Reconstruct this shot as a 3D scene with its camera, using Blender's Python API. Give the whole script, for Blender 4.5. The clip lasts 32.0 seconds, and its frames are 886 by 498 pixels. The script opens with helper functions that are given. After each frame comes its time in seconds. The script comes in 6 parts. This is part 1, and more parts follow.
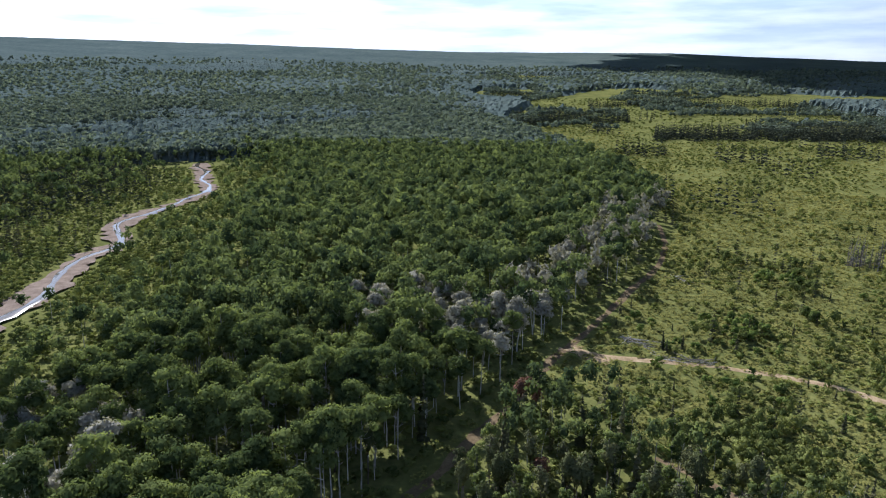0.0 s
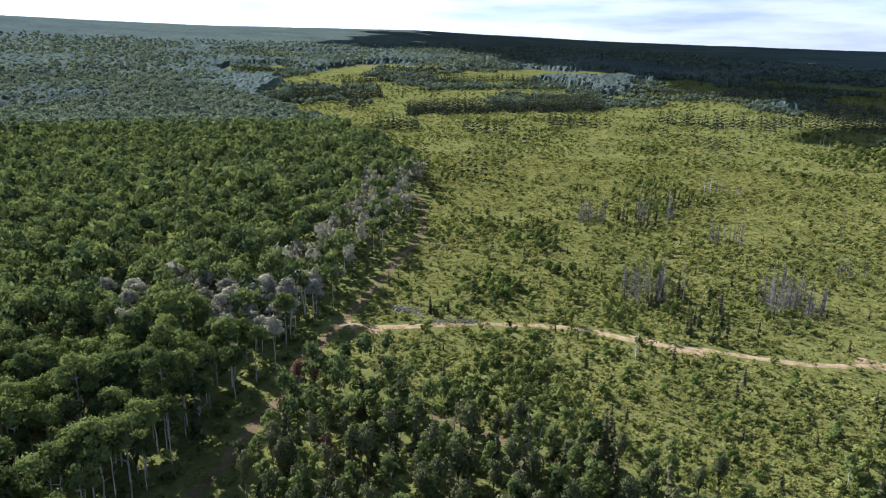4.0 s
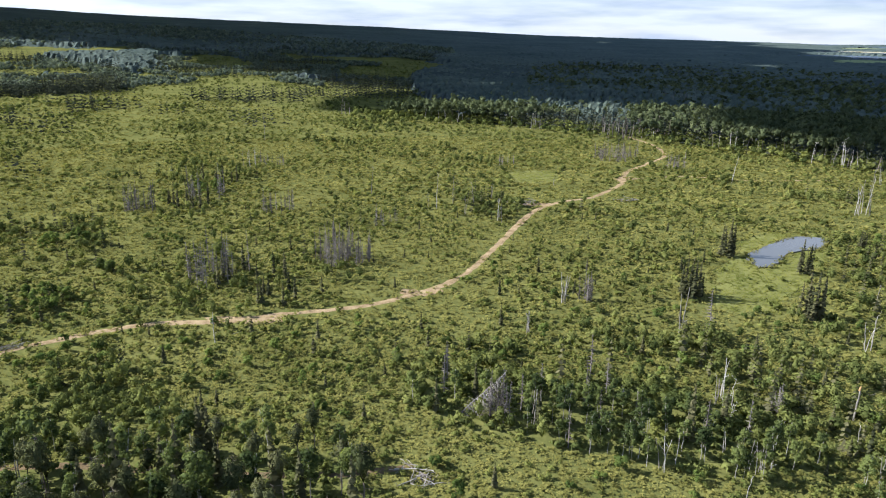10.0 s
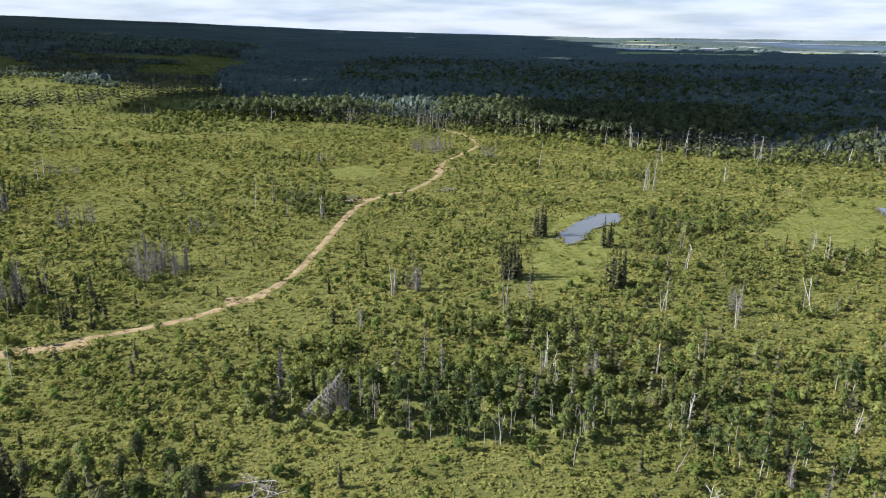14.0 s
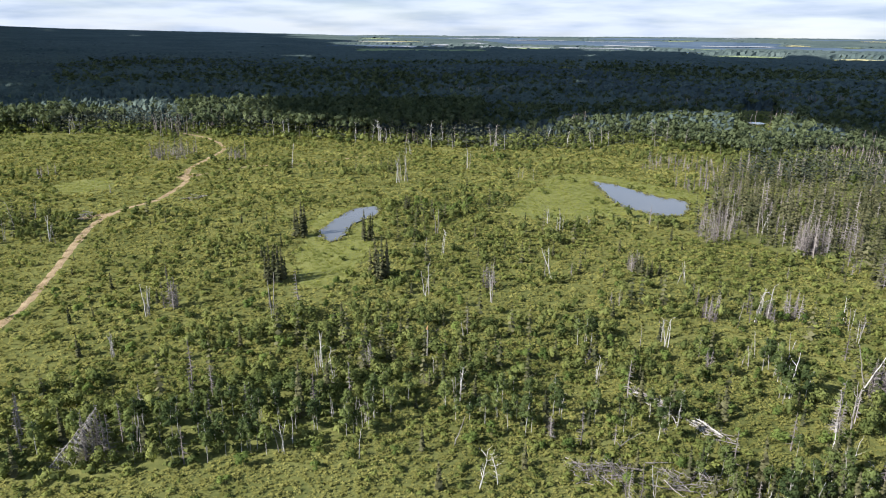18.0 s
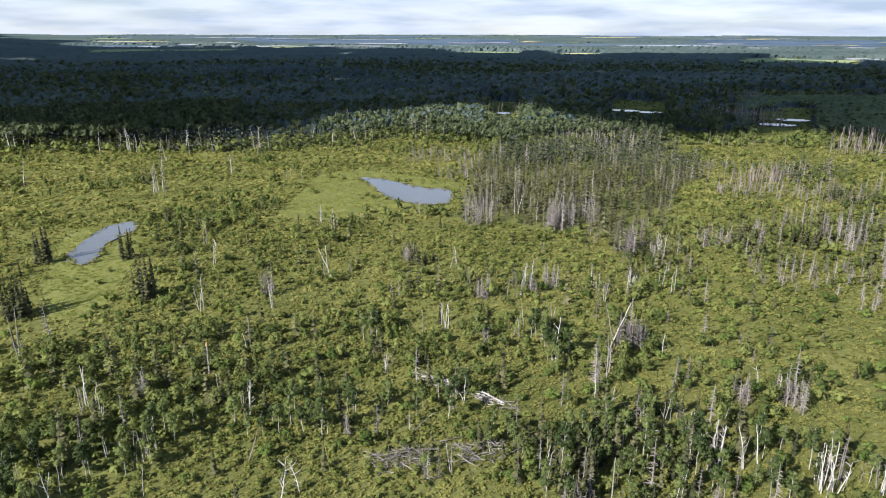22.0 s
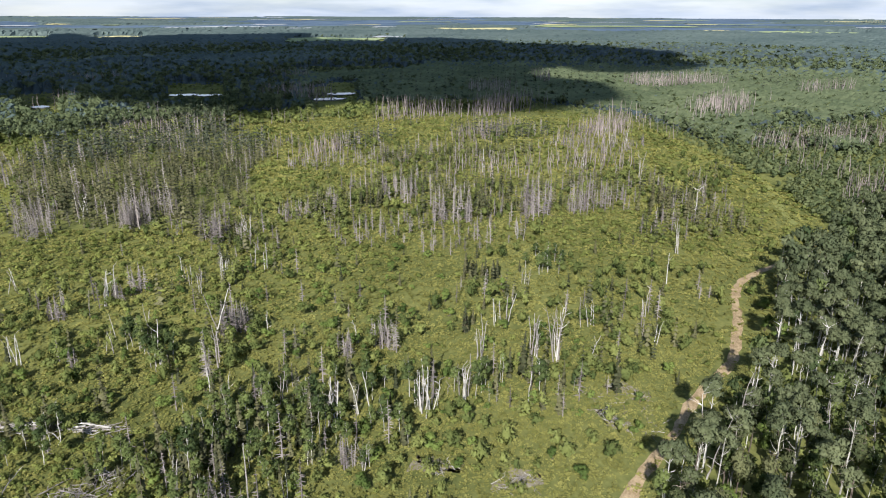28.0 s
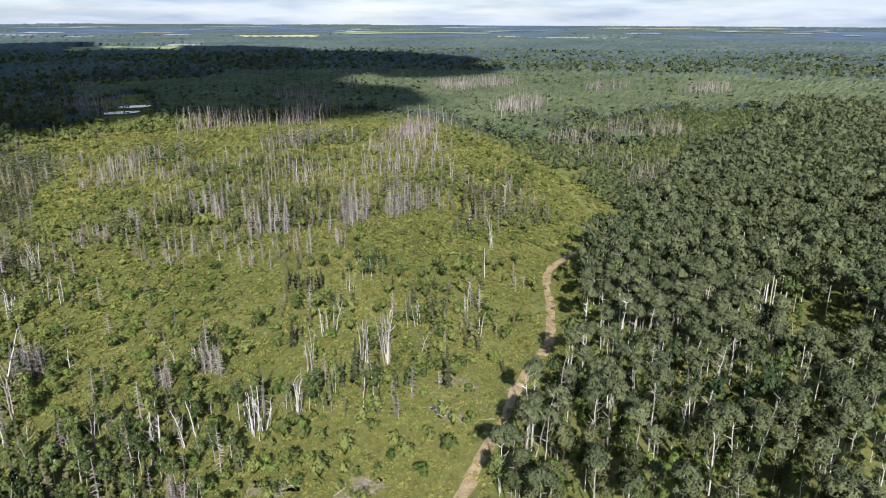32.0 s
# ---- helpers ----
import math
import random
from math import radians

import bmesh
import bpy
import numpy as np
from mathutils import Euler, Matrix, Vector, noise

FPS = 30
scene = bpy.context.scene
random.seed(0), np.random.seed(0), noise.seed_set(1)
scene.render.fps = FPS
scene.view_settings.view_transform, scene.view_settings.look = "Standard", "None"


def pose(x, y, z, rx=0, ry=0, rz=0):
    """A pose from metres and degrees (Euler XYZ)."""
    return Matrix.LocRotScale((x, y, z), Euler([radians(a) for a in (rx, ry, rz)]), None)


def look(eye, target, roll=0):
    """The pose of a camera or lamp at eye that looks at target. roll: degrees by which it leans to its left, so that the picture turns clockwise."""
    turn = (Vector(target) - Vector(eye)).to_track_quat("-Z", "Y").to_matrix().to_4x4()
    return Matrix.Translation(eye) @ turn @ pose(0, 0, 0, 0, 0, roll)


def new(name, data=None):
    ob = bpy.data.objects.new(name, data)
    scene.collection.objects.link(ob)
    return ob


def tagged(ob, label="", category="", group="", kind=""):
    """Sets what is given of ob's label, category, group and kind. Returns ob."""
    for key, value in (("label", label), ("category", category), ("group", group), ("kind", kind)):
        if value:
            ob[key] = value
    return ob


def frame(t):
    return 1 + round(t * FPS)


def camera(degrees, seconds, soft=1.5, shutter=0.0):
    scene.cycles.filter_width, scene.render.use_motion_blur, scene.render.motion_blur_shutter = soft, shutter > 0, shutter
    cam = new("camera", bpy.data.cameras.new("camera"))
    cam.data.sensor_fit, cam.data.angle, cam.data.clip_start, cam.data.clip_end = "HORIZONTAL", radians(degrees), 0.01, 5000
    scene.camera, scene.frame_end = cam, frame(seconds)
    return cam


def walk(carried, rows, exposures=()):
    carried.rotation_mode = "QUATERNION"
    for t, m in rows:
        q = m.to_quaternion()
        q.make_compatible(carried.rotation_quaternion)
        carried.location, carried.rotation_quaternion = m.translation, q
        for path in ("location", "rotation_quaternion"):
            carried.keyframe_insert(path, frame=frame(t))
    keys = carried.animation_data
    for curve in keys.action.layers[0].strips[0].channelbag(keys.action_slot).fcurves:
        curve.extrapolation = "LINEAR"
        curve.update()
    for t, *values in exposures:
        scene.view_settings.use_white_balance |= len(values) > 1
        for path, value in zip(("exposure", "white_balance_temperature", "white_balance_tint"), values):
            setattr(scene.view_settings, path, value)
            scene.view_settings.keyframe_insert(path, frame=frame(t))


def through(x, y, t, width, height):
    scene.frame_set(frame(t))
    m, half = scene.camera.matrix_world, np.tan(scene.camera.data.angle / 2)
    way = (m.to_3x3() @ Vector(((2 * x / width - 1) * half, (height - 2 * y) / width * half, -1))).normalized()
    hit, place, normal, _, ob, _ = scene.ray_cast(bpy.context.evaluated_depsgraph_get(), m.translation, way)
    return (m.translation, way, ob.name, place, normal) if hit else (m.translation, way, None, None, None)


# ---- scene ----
cam = camera(65.35, 32.0, soft=1.1)
EYE = Vector((0.0, 0.0, 80.0))


def aim(yaw, pitch, roll):
    """The drone hovers at EYE and turns: degrees clockwise from +y, up, and lean."""
    y, p = radians(yaw), radians(pitch)
    return look(EYE, EYE + Vector((math.sin(y) * math.cos(p), math.cos(y) * math.cos(p), math.sin(p))), roll)


TURNS = [
    (0.0, -83.24, -14.17, 0.41), (0.5, -82.2, -14.18, 0.45), (1.0, -79.84, -14.19, 0.5), (1.5, -76.89, -14.17, 0.52),
    (2.0, -74.13, -14.18, 0.54), (2.5, -71.38, -14.21, 0.59), (4.5, -60.86, -16.72, 0.78), (5.0, -58.16, -17.43, 0.78),
    (5.5, -54.22, -17.44, 0.83), (6.0, -49.7, -17.37, 0.89), (6.5, -45.97, -17.34, 0.88), (7.0, -44.05, -17.31, 0.83),
    (7.5, -42.35, -17.31, 0.79), (8.0, -40.6, -17.33, 0.72), (8.5, -38.09, -17.33, 0.72), (9.0, -34.93, -17.33, 0.72),
    (9.5, -31.25, -17.34, 0.72), (10.0, -26.59, -17.33, 0.74), (10.5, -23.32, -17.34, 0.71), (11.0, -20.69, -17.37, 0.68),
    (11.5, -18.72, -17.37, 0.62), (12.0, -17.33, -17.4, 0.53), (12.5, -15.97, -17.44, 0.47), (13.0, -14.61, -17.45, 0.47),
    (13.5, -13.22, -17.48, 0.49), (14.0, -11.58, -17.52, 0.5), (14.5, -9.0, -17.51, 0.54), (15.0, -5.65, -17.51, 0.53),
    (15.5, -3.15, -17.53, 0.49), (17.5, 6.42, -17.56, 0.43), (18.0, 8.85, -17.56, 0.41), (18.5, 11.52, -17.56, 0.38),
    (19.0, 13.63, -17.56, 0.32), (19.5, 15.5, -17.59, 0.24), (20.0, 17.27, -17.61, 0.18), (20.5, 19.45, -17.64, 0.12),
    (21.0, 21.86, -17.65, 0.09), (21.5, 25.07, -17.63, 0.1), (22.0, 28.09, -17.61, 0.13), (22.5, 30.9, -17.61, 0.23),
    (23.0, 34.05, -17.61, 0.38), (23.5, 36.93, -17.59, 0.41), (24.0, 39.92, -17.56, 0.36), (24.5, 43.6, -17.82, 0.28),
    (25.0, 47.67, -18.73, 0.22), (25.5, 51.73, -19.47, 0.2), (27.5, 60.72, -19.09, 0.22), (28.0, 62.97, -18.95, 0.2),
    (28.5, 65.01, -18.8, 0.17), (29.0, 66.92, -18.65, 0.18), (29.5, 69.17, -18.52, 0.19), (30.0, 72.34, -18.48, 0.19),
    (30.5, 73.88, -18.45, 0.2), (31.0, 75.13, -18.44, 0.18), (31.5, 76.53, -18.41, 0.19), (32.0, 78.48, -18.36, 0.25),
]
walk(cam, [(t, aim(y, p, r)) for t, y, p, r in TURNS],
     exposures=[(0.0, 0.84, 5600, 15), (2.5, 0.92, 5650, 14), (5.5, 1.22, 5800, 12), (13.0, 1.06, 6050, 11), (19.0, 1.03, 6050, 11), (25.0, 0.97, 6050, 11), (32.0, 0.88, 6000, 11)])

# ---------------------------------------------------------------- light
SUN_AZ, SUN_EL = -106.0, 32.0          # degrees clockwise from +y; up

TO_SUN = Vector((math.sin(radians(SUN_AZ)) * math.cos(radians(SUN_EL)),
                 math.cos(radians(SUN_AZ)) * math.cos(radians(SUN_EL)), math.sin(radians(SUN_EL))))
lamp = bpy.data.lights.new("sun", "SUN")
lamp.energy, lamp.angle, lamp.color = 5.0, radians(0.6), (1.0, 0.94, 0.84)
sun = new("sun", lamp)
sun.matrix_world = look(TO_SUN * 500, (0, 0, 0))


def make_world():
    world = bpy.data.worlds.new("sky")
    world.use_nodes = True
    scene.world = world
    nt = world.node_tree
    nt.nodes.clear()
    N, L = nt.nodes.new, nt.links.new
    out, bg = N("ShaderNodeOutputWorld"), N("ShaderNodeBackground")
    sky = N("ShaderNodeTexSky")
    sky.sky_type, sky.sun_disc = "NISHITA", False
    sky.sun_elevation, sky.sun_rotation = radians(SUN_EL), radians(SUN_AZ)
    sky.altitude, sky.air_density, sky.dust_density = 600, 1.0, 0.6
    # a broken layer of cumulus, flattened towards the horizon
    co, mp = N("ShaderNodeTexCoord"), N("ShaderNodeMapping")
    mp.inputs["Scale"].default_value = (2.2, 2.2, 17.0)
    nz = N("ShaderNodeTexNoise")
    nz.inputs["Scale"].default_value, nz.inputs["Detail"].default_value, nz.inputs["Roughness"].default_value = 1.9, 9, 0.55
    ramp = N("ShaderNodeValToRGB")
    ramp.color_ramp.elements[0].position, ramp.color_ramp.elements[1].position = 0.30, 0.58
    shade = N("ShaderNodeTexNoise")
    shade.inputs["Scale"].default_value, shade.inputs["Detail"].default_value = 3.1, 7
    tone = N("ShaderNodeValToRGB")
    tone.color_ramp.elements[0].position, tone.color_ramp.elements[0].color = 0.36, (3.0, 3.6, 4.6, 1)
    tone.color_ramp.elements[1].position, tone.color_ramp.elements[1].color = 0.60, (4.9, 5.3, 6.0, 1)
    mix = N("ShaderNodeMix")
    mix.data_type = "RGBA"
    L(co.outputs["Generated"], mp.inputs["Vector"])
    L(mp.outputs["Vector"], nz.inputs["Vector"])
    L(mp.outputs["Vector"], shade.inputs["Vector"])
    L(nz.outputs["Fac"], ramp.inputs["Fac"])
    L(shade.outputs["Fac"], tone.inputs["Fac"])
    sep, high, part_ = N("ShaderNodeSeparateXYZ"), N("ShaderNodeMapRange"), N("ShaderNodeMath")
    high.inputs["From Min"].default_value, high.inputs["From Max"].default_value = 0.14, 0.5
    high.inputs["To Min"].default_value, high.inputs["To Max"].default_value = 1.0, 0.12
    base = N("ShaderNodeMapRange")
    base.inputs["To Min"].default_value, base.inputs["To Max"].default_value = 0.6, 0.95
    part_.operation = "MULTIPLY"
    L(co.outputs["Generated"], sep.inputs[0])
    L(sep.outputs["Z"], high.inputs["Value"])
    L(ramp.outputs["Color"], base.inputs["Value"])
    L(high.outputs[0], part_.inputs[0])
    L(base.outputs[0], part_.inputs[1])
    L(part_.outputs[0], mix.inputs["Factor"])
    L(sky.outputs["Color"], mix.inputs["A"])
    # cloud edges shine towards the sun
    dot, near, lit = N("ShaderNodeVectorMath"), N("ShaderNodeMapRange"), N("ShaderNodeVectorMath")
    dot.operation, lit.operation = "DOT_PRODUCT", "SCALE"
    dot.inputs[1].default_value = TO_SUN
    near.inputs["From Min"].default_value, near.inputs["From Max"].default_value = 0.45, 1.0
    near.inputs["To Min"].default_value, near.inputs["To Max"].default_value = 1.0, 2.0
    L(co.outputs["Generated"], dot.inputs[0])
    L(dot.outputs["Value"], near.inputs["Value"])
    L(tone.outputs["Color"], lit.inputs[0])
    L(near.outputs[0], lit.inputs["Scale"])
    L(lit.outputs[0], mix.inputs["B"])
    L(mix.outputs["Result"], bg.inputs["Color"])
    bg.inputs["Strength"].default_value = 0.084
    L(bg.outputs["Background"], out.inputs["Surface"])


make_world()

# ---------------------------------------------------------------- materials


def material(name, low, high, scale=2.0, fine=14.0, rough=0.8, spec=0.2, bump=0.0, through=0.0, vary=0.25, island=False, dist=0.1, cut=0.0, gaps=0.43):
    """A surface whose colour wanders from low to high by noise at two scales and by a chance value a piece; through: light let through leaves; cut: size of the leaves that a spray falls into, gaps: the share between them."""
    mat = bpy.data.materials.new(name)
    mat.use_nodes = True
    nt = mat.node_tree
    nt.nodes.clear()
    N, L = nt.nodes.new, nt.links.new
    out, bsdf = N("ShaderNodeOutputMaterial"), N("ShaderNodeBsdfPrincipled")
    bsdf.inputs["Roughness"].default_value = rough
    bsdf.inputs["Specular IOR Level"].default_value = spec
    geo = N("ShaderNodeNewGeometry")
    a, b = N("ShaderNodeTexNoise"), N("ShaderNodeTexNoise")
    a.inputs["Scale"].default_value, a.inputs["Detail"].default_value = 1.0 / scale, 4
    b.inputs["Scale"].default_value, b.inputs["Detail"].default_value = fine / scale, 3
    L(geo.outputs["Position"], a.inputs["Vector"])
    L(geo.outputs["Position"], b.inputs["Vector"])
    mixn = N("ShaderNodeMath")
    mixn.operation = "MULTIPLY_ADD"
    mixn.inputs[1].default_value = 0.45
    half = N("ShaderNodeMath")
    half.operation = "MULTIPLY"
    half.inputs[1].default_value = 0.55
    L(a.outputs["Fac"], half.inputs[0])
    L(b.outputs["Fac"], mixn.inputs[0])
    L(half.outputs[0], mixn.inputs[2])
    rnd = N("ShaderNodeMath")
    rnd.operation = "MULTIPLY_ADD"
    rnd.inputs[1].default_value = vary
    if island:
        tone = N("ShaderNodeAttribute")
        tone.attribute_name = "tone"
        L(tone.outputs["Fac"], rnd.inputs[0])
    else:
        info = N("ShaderNodeObjectInfo")
        L(info.outputs["Random"], rnd.inputs[0])
    L(mixn.outputs[0], rnd.inputs[2])
    shift = N("ShaderNodeMath")
    shift.operation = "SUBTRACT"
    shift.inputs[1].default_value = vary / 2
    L(rnd.outputs[0], shift.inputs[0])
    ramp = N("ShaderNodeValToRGB")
    ramp.color_ramp.elements[0].position, ramp.color_ramp.elements[0].color = 0.32, (*low, 1)
    ramp.color_ramp.elements[1].position, ramp.color_ramp.elements[1].color = 0.68, (*high, 1)
    L(shift.outputs[0], ramp.inputs["Fac"])
    L(ramp.outputs["Color"], bsdf.inputs["Base Color"])
    if bump:
        bp = N("ShaderNodeBump")
        bp.inputs["Strength"].default_value, bp.inputs["Distance"].default_value = bump, dist
        L(mixn.outputs[0], bp.inputs["Height"])
        L(bp.outputs["Normal"], bsdf.inputs["Normal"])
    last = bsdf.outputs[0]
    if through:
        tr, mx = N("ShaderNodeBsdfTranslucent"), N("ShaderNodeMixShader")
        tint = N("ShaderNodeMix")
        tint.data_type, tint.blend_type = "RGBA", "MULTIPLY"
        tint.inputs["Factor"].default_value = 1.0
        tint.inputs["B"].default_value = (1.42, 1.4, 0.9, 1)
        L(ramp.outputs["Color"], tint.inputs["A"])
        L(tint.outputs["Result"], tr.inputs["Color"])
        mx.inputs["Fac"].default_value = through
        L(last, mx.inputs[1])
        L(tr.outputs[0], mx.inputs[2])
        last = mx.outputs[0]
    if cut:
        c, over, clear, mx = N("ShaderNodeTexNoise"), N("ShaderNodeMath"), N("ShaderNodeBsdfTransparent"), N("ShaderNodeMixShader")
        c.inputs["Scale"].default_value, c.inputs["Detail"].default_value = 0.5 / cut, 1.5
        over.operation = "LESS_THAN"
        over.inputs[1].default_value = gaps
        L(geo.outputs["Position"], c.inputs["Vector"])
        L(c.outputs["Fac"], over.inputs[0])
        L(over.outputs[0], mx.inputs["Fac"])
        L(last, mx.inputs[1])
        L(clear.outputs[0], mx.inputs[2])
        last = mx.outputs[0]
    L(last, out.inputs["Surface"])
    return mat


M_GROUND = material("meadow_ground", (0.075, 0.089, 0.029), (0.193, 0.194, 0.065), scale=34, fine=24, rough=0.95, spec=0.0, bump=0.6, vary=0, dist=0.4)
# the far plain has the blue of haze put into its colour
M_FAR = material("hazy_distant_plain", (0.05, 0.078, 0.12), (0.125, 0.165, 0.21), scale=420, fine=9, rough=1.0, spec=0.0, vary=0)
M_DIRT = material("pale_dirt", (0.17, 0.12, 0.065), (0.47, 0.36, 0.225), scale=3.5, fine=9, rough=0.95, bump=0.5, vary=0, dist=0.15, spec=0)
# darker, browner copy of the dirt, with the trees' shade in its colour
M_SHADYDIRT = material("shaded_brown_dirt", (0.1, 0.074, 0.044), (0.23, 0.172, 0.104), scale=4.5, fine=9, rough=0.95, bump=0.5, vary=0, dist=0.15, spec=0)
M_ASH = material("grey_brown_litter", (0.13, 0.115, 0.075), (0.3, 0.265, 0.2), scale=2.5, fine=9, rough=0.95, bump=0.6, vary=0, dist=0.2)
M_GRAVEL = material("river_gravel", (0.13, 0.1, 0.08), (0.3, 0.24, 0.195), scale=4, fine=12, rough=0.9, bump=0.6, vary=0, spec=0)
M_SEDGE = material("bright_sedge", (0.115, 0.135, 0.036), (0.24, 0.24, 0.072), scale=9, fine=22, rough=0.9, bump=0.5, vary=0, dist=0.3)
M_SEDGE_S = material("sedge_blades", (0.125, 0.15, 0.036), (0.285, 0.29, 0.08), scale=14, fine=9, rough=0.85, spec=0.0, through=0.35, vary=0.2, island=True, cut=0.2)
M_FIELD = material("green_crop_field", (0.20, 0.25, 0.12), (0.32, 0.36, 0.19), scale=90, fine=6, rough=1.0, spec=0.0, vary=0)
M_RIPE = material("ripe_yellow_field", (0.40, 0.36, 0.17), (0.52, 0.47, 0.25), scale=90, fine=6, rough=1.0, spec=0.0, vary=0)
M_STUBBLE = material("pale_stubble_field", (0.28, 0.29, 0.3), (0.4, 0.41, 0.42), scale=90, fine=6, rough=1.0, spec=0.0, vary=0)
M_ASPEN = material("aspen_leaves", (0.056, 0.08, 0.033), (0.165, 0.2, 0.07), scale=5, fine=6, rough=0.8, spec=0.0, through=0.38, vary=0.4, cut=0.22)
M_ASPEN_S = material("aspen_leaves_mass", (0.048, 0.071, 0.036), (0.145, 0.178, 0.071), scale=11, fine=3, rough=0.8, spec=0.0, through=0.38, vary=0.38, island=True, cut=0.32)
M_ASPEN_G = material("grey_green_leaves", (0.07, 0.086, 0.046), (0.14, 0.156, 0.082), scale=5, fine=6, rough=0.8, spec=0.0, through=0.2, vary=0.3, cut=0.2)
M_ASPEN_GS = material("grey_green_leaves_mass", (0.068, 0.084, 0.045), (0.135, 0.151, 0.08), scale=11, fine=3, rough=0.8, spec=0.0, through=0.2, vary=0.25, island=True, cut=0.3)
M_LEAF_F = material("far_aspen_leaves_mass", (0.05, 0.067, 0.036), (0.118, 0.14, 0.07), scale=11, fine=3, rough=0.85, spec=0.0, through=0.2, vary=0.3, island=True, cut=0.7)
# aspen leaves of the far hills, lightened and blued to carry haze
M_HAZYHILL_S = material("hazy_hill_leaves", (0.078, 0.104, 0.09), (0.15, 0.182, 0.145), scale=40, fine=5, rough=0.9, spec=0.0, through=0.35, vary=0.4, island=True, cut=1.0, gaps=0.36)
M_YOUNG_S = material("young_aspen_leaves_mass", (0.075, 0.1, 0.05), (0.175, 0.198, 0.092), scale=24, fine=5, rough=0.8, spec=0.0, through=0.4, vary=0.25, island=True, cut=0.6)
M_SILVER = material("silvery_leaves", (0.19, 0.185, 0.15), (0.38, 0.365, 0.31), scale=4, fine=6, rough=0.6, through=0.25, vary=0.3, cut=0.25, spec=0.0)
M_SPRUCE = material("spruce_needles", (0.042, 0.048, 0.026), (0.115, 0.112, 0.058), scale=5, fine=6, rough=0.7, through=0.1, vary=0.4, cut=0.16, gaps=0.33, spec=0.0)
M_SPRUCE_S = material("spruce_needles_mass", (0.05, 0.056, 0.03), (0.135, 0.13, 0.07), scale=13, fine=4, rough=0.7, through=0.1, vary=0.35, island=True, cut=0.25, gaps=0.33, spec=0.0)
# darker copy of the spruce mass: shade of backlit far trees in the colour
M_SPRUCE_SHADED = material("shaded_far_spruce_needles", (0.036, 0.045, 0.032), (0.085, 0.092, 0.058), scale=13, fine=4, rough=0.8, spec=0.0, vary=0.35, island=True, cut=0.6, gaps=0.33)
M_PINE = material("pine_needles", (0.052, 0.064, 0.03), (0.13, 0.136, 0.066), scale=4, fine=6, rough=0.7, through=0.15, vary=0.4, cut=0.17, spec=0.0)
M_RUST = material("dead_red_needles", (0.12, 0.065, 0.048), (0.26, 0.15, 0.11), scale=3, fine=6, rough=0.85, through=0.15, vary=0.3, cut=0.17, spec=0.0)
M_BUSH = material("willow_leaves", (0.07, 0.105, 0.03), (0.175, 0.225, 0.062), scale=6, fine=4, rough=0.8, spec=0.0, through=0.28, vary=0.35, cut=0.17)
M_BUSH_S = material("willow_leaves_mass", (0.086, 0.106, 0.031), (0.203, 0.223, 0.065), scale=17, fine=7, rough=0.8, spec=0.0, through=0.22, vary=0.24, island=True, cut=0.2)
M_SAPLING_S = material("sapling_leaves_mass", (0.071, 0.093, 0.031), (0.188, 0.208, 0.066), scale=19, fine=7, rough=0.8, spec=0.0, through=0.22, vary=0.34, island=True, cut=0.24)
M_HERB_S = material("fireweed_and_grass", (0.127, 0.131, 0.037), (0.28, 0.267, 0.084), scale=30, fine=12, rough=0.8, spec=0.0, through=0.2, vary=0.2, island=True, cut=0.2)
# the next two far crown colours have haze blue mixed in
M_HAZYWOODS = material("hazy_wood_crowns", (0.05, 0.072, 0.068), (0.108, 0.136, 0.116), scale=70, fine=9, rough=0.9, spec=0.0, vary=0)
M_HAZYDARKWOODS = material("hazy_spruce_crowns", (0.04, 0.056, 0.06), (0.082, 0.104, 0.1), scale=60, fine=10, rough=0.9, spec=0.0, vary=0)
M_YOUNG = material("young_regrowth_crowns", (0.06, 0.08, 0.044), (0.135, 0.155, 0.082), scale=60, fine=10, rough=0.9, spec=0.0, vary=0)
# paler again: the haze of the distance is in this colour
M_HAZYFARWOODS = material("hazy_distant_crowns", (0.06, 0.085, 0.082), (0.112, 0.14, 0.128), scale=200, fine=9, rough=1.0, spec=0.0, vary=0)
M_BARK = material("pale_aspen_bark", (0.20, 0.19, 0.165), (0.50, 0.48, 0.43), scale=1.4, fine=7, rough=0.8, vary=0.3)
M_SNAG = material("bleached_dead_wood", (0.20, 0.18, 0.16), (0.47, 0.45, 0.415), scale=1.3, fine=7, rough=0.8, vary=0.5)
M_GREYWOOD = material("grey_dead_wood", (0.115, 0.10, 0.095), (0.29, 0.26, 0.245), scale=1.3, fine=7, rough=0.85, vary=0.5)
M_GREYWOOD_S = material("grey_dead_wood_mass", (0.105, 0.09, 0.085), (0.27, 0.24, 0.225), scale=3, fine=7, rough=0.85, vary=0.35, island=True)
M_POLES_S = material("pinkish_grey_stems_mass", (0.11, 0.09, 0.085), (0.29, 0.245, 0.23), scale=60, fine=5, rough=0.85, vary=0.35, island=True)
M_BROWNBARK = material("spruce_bark", (0.07, 0.055, 0.042), (0.19, 0.155, 0.125), scale=1.3, fine=7, rough=0.9, vary=0.4)
M_BROKEN = material("fresh_broken_wood", (0.42, 0.24, 0.11), (0.62, 0.41, 0.22), scale=0.5, fine=5, rough=0.85, vary=0.2)
M_CLOUD = material("cloud_vapour", (0.50, 0.52, 0.62), (0.56, 0.58, 0.68), scale=120, fine=6, rough=1.0, spec=0.0, vary=0, through=0.6)


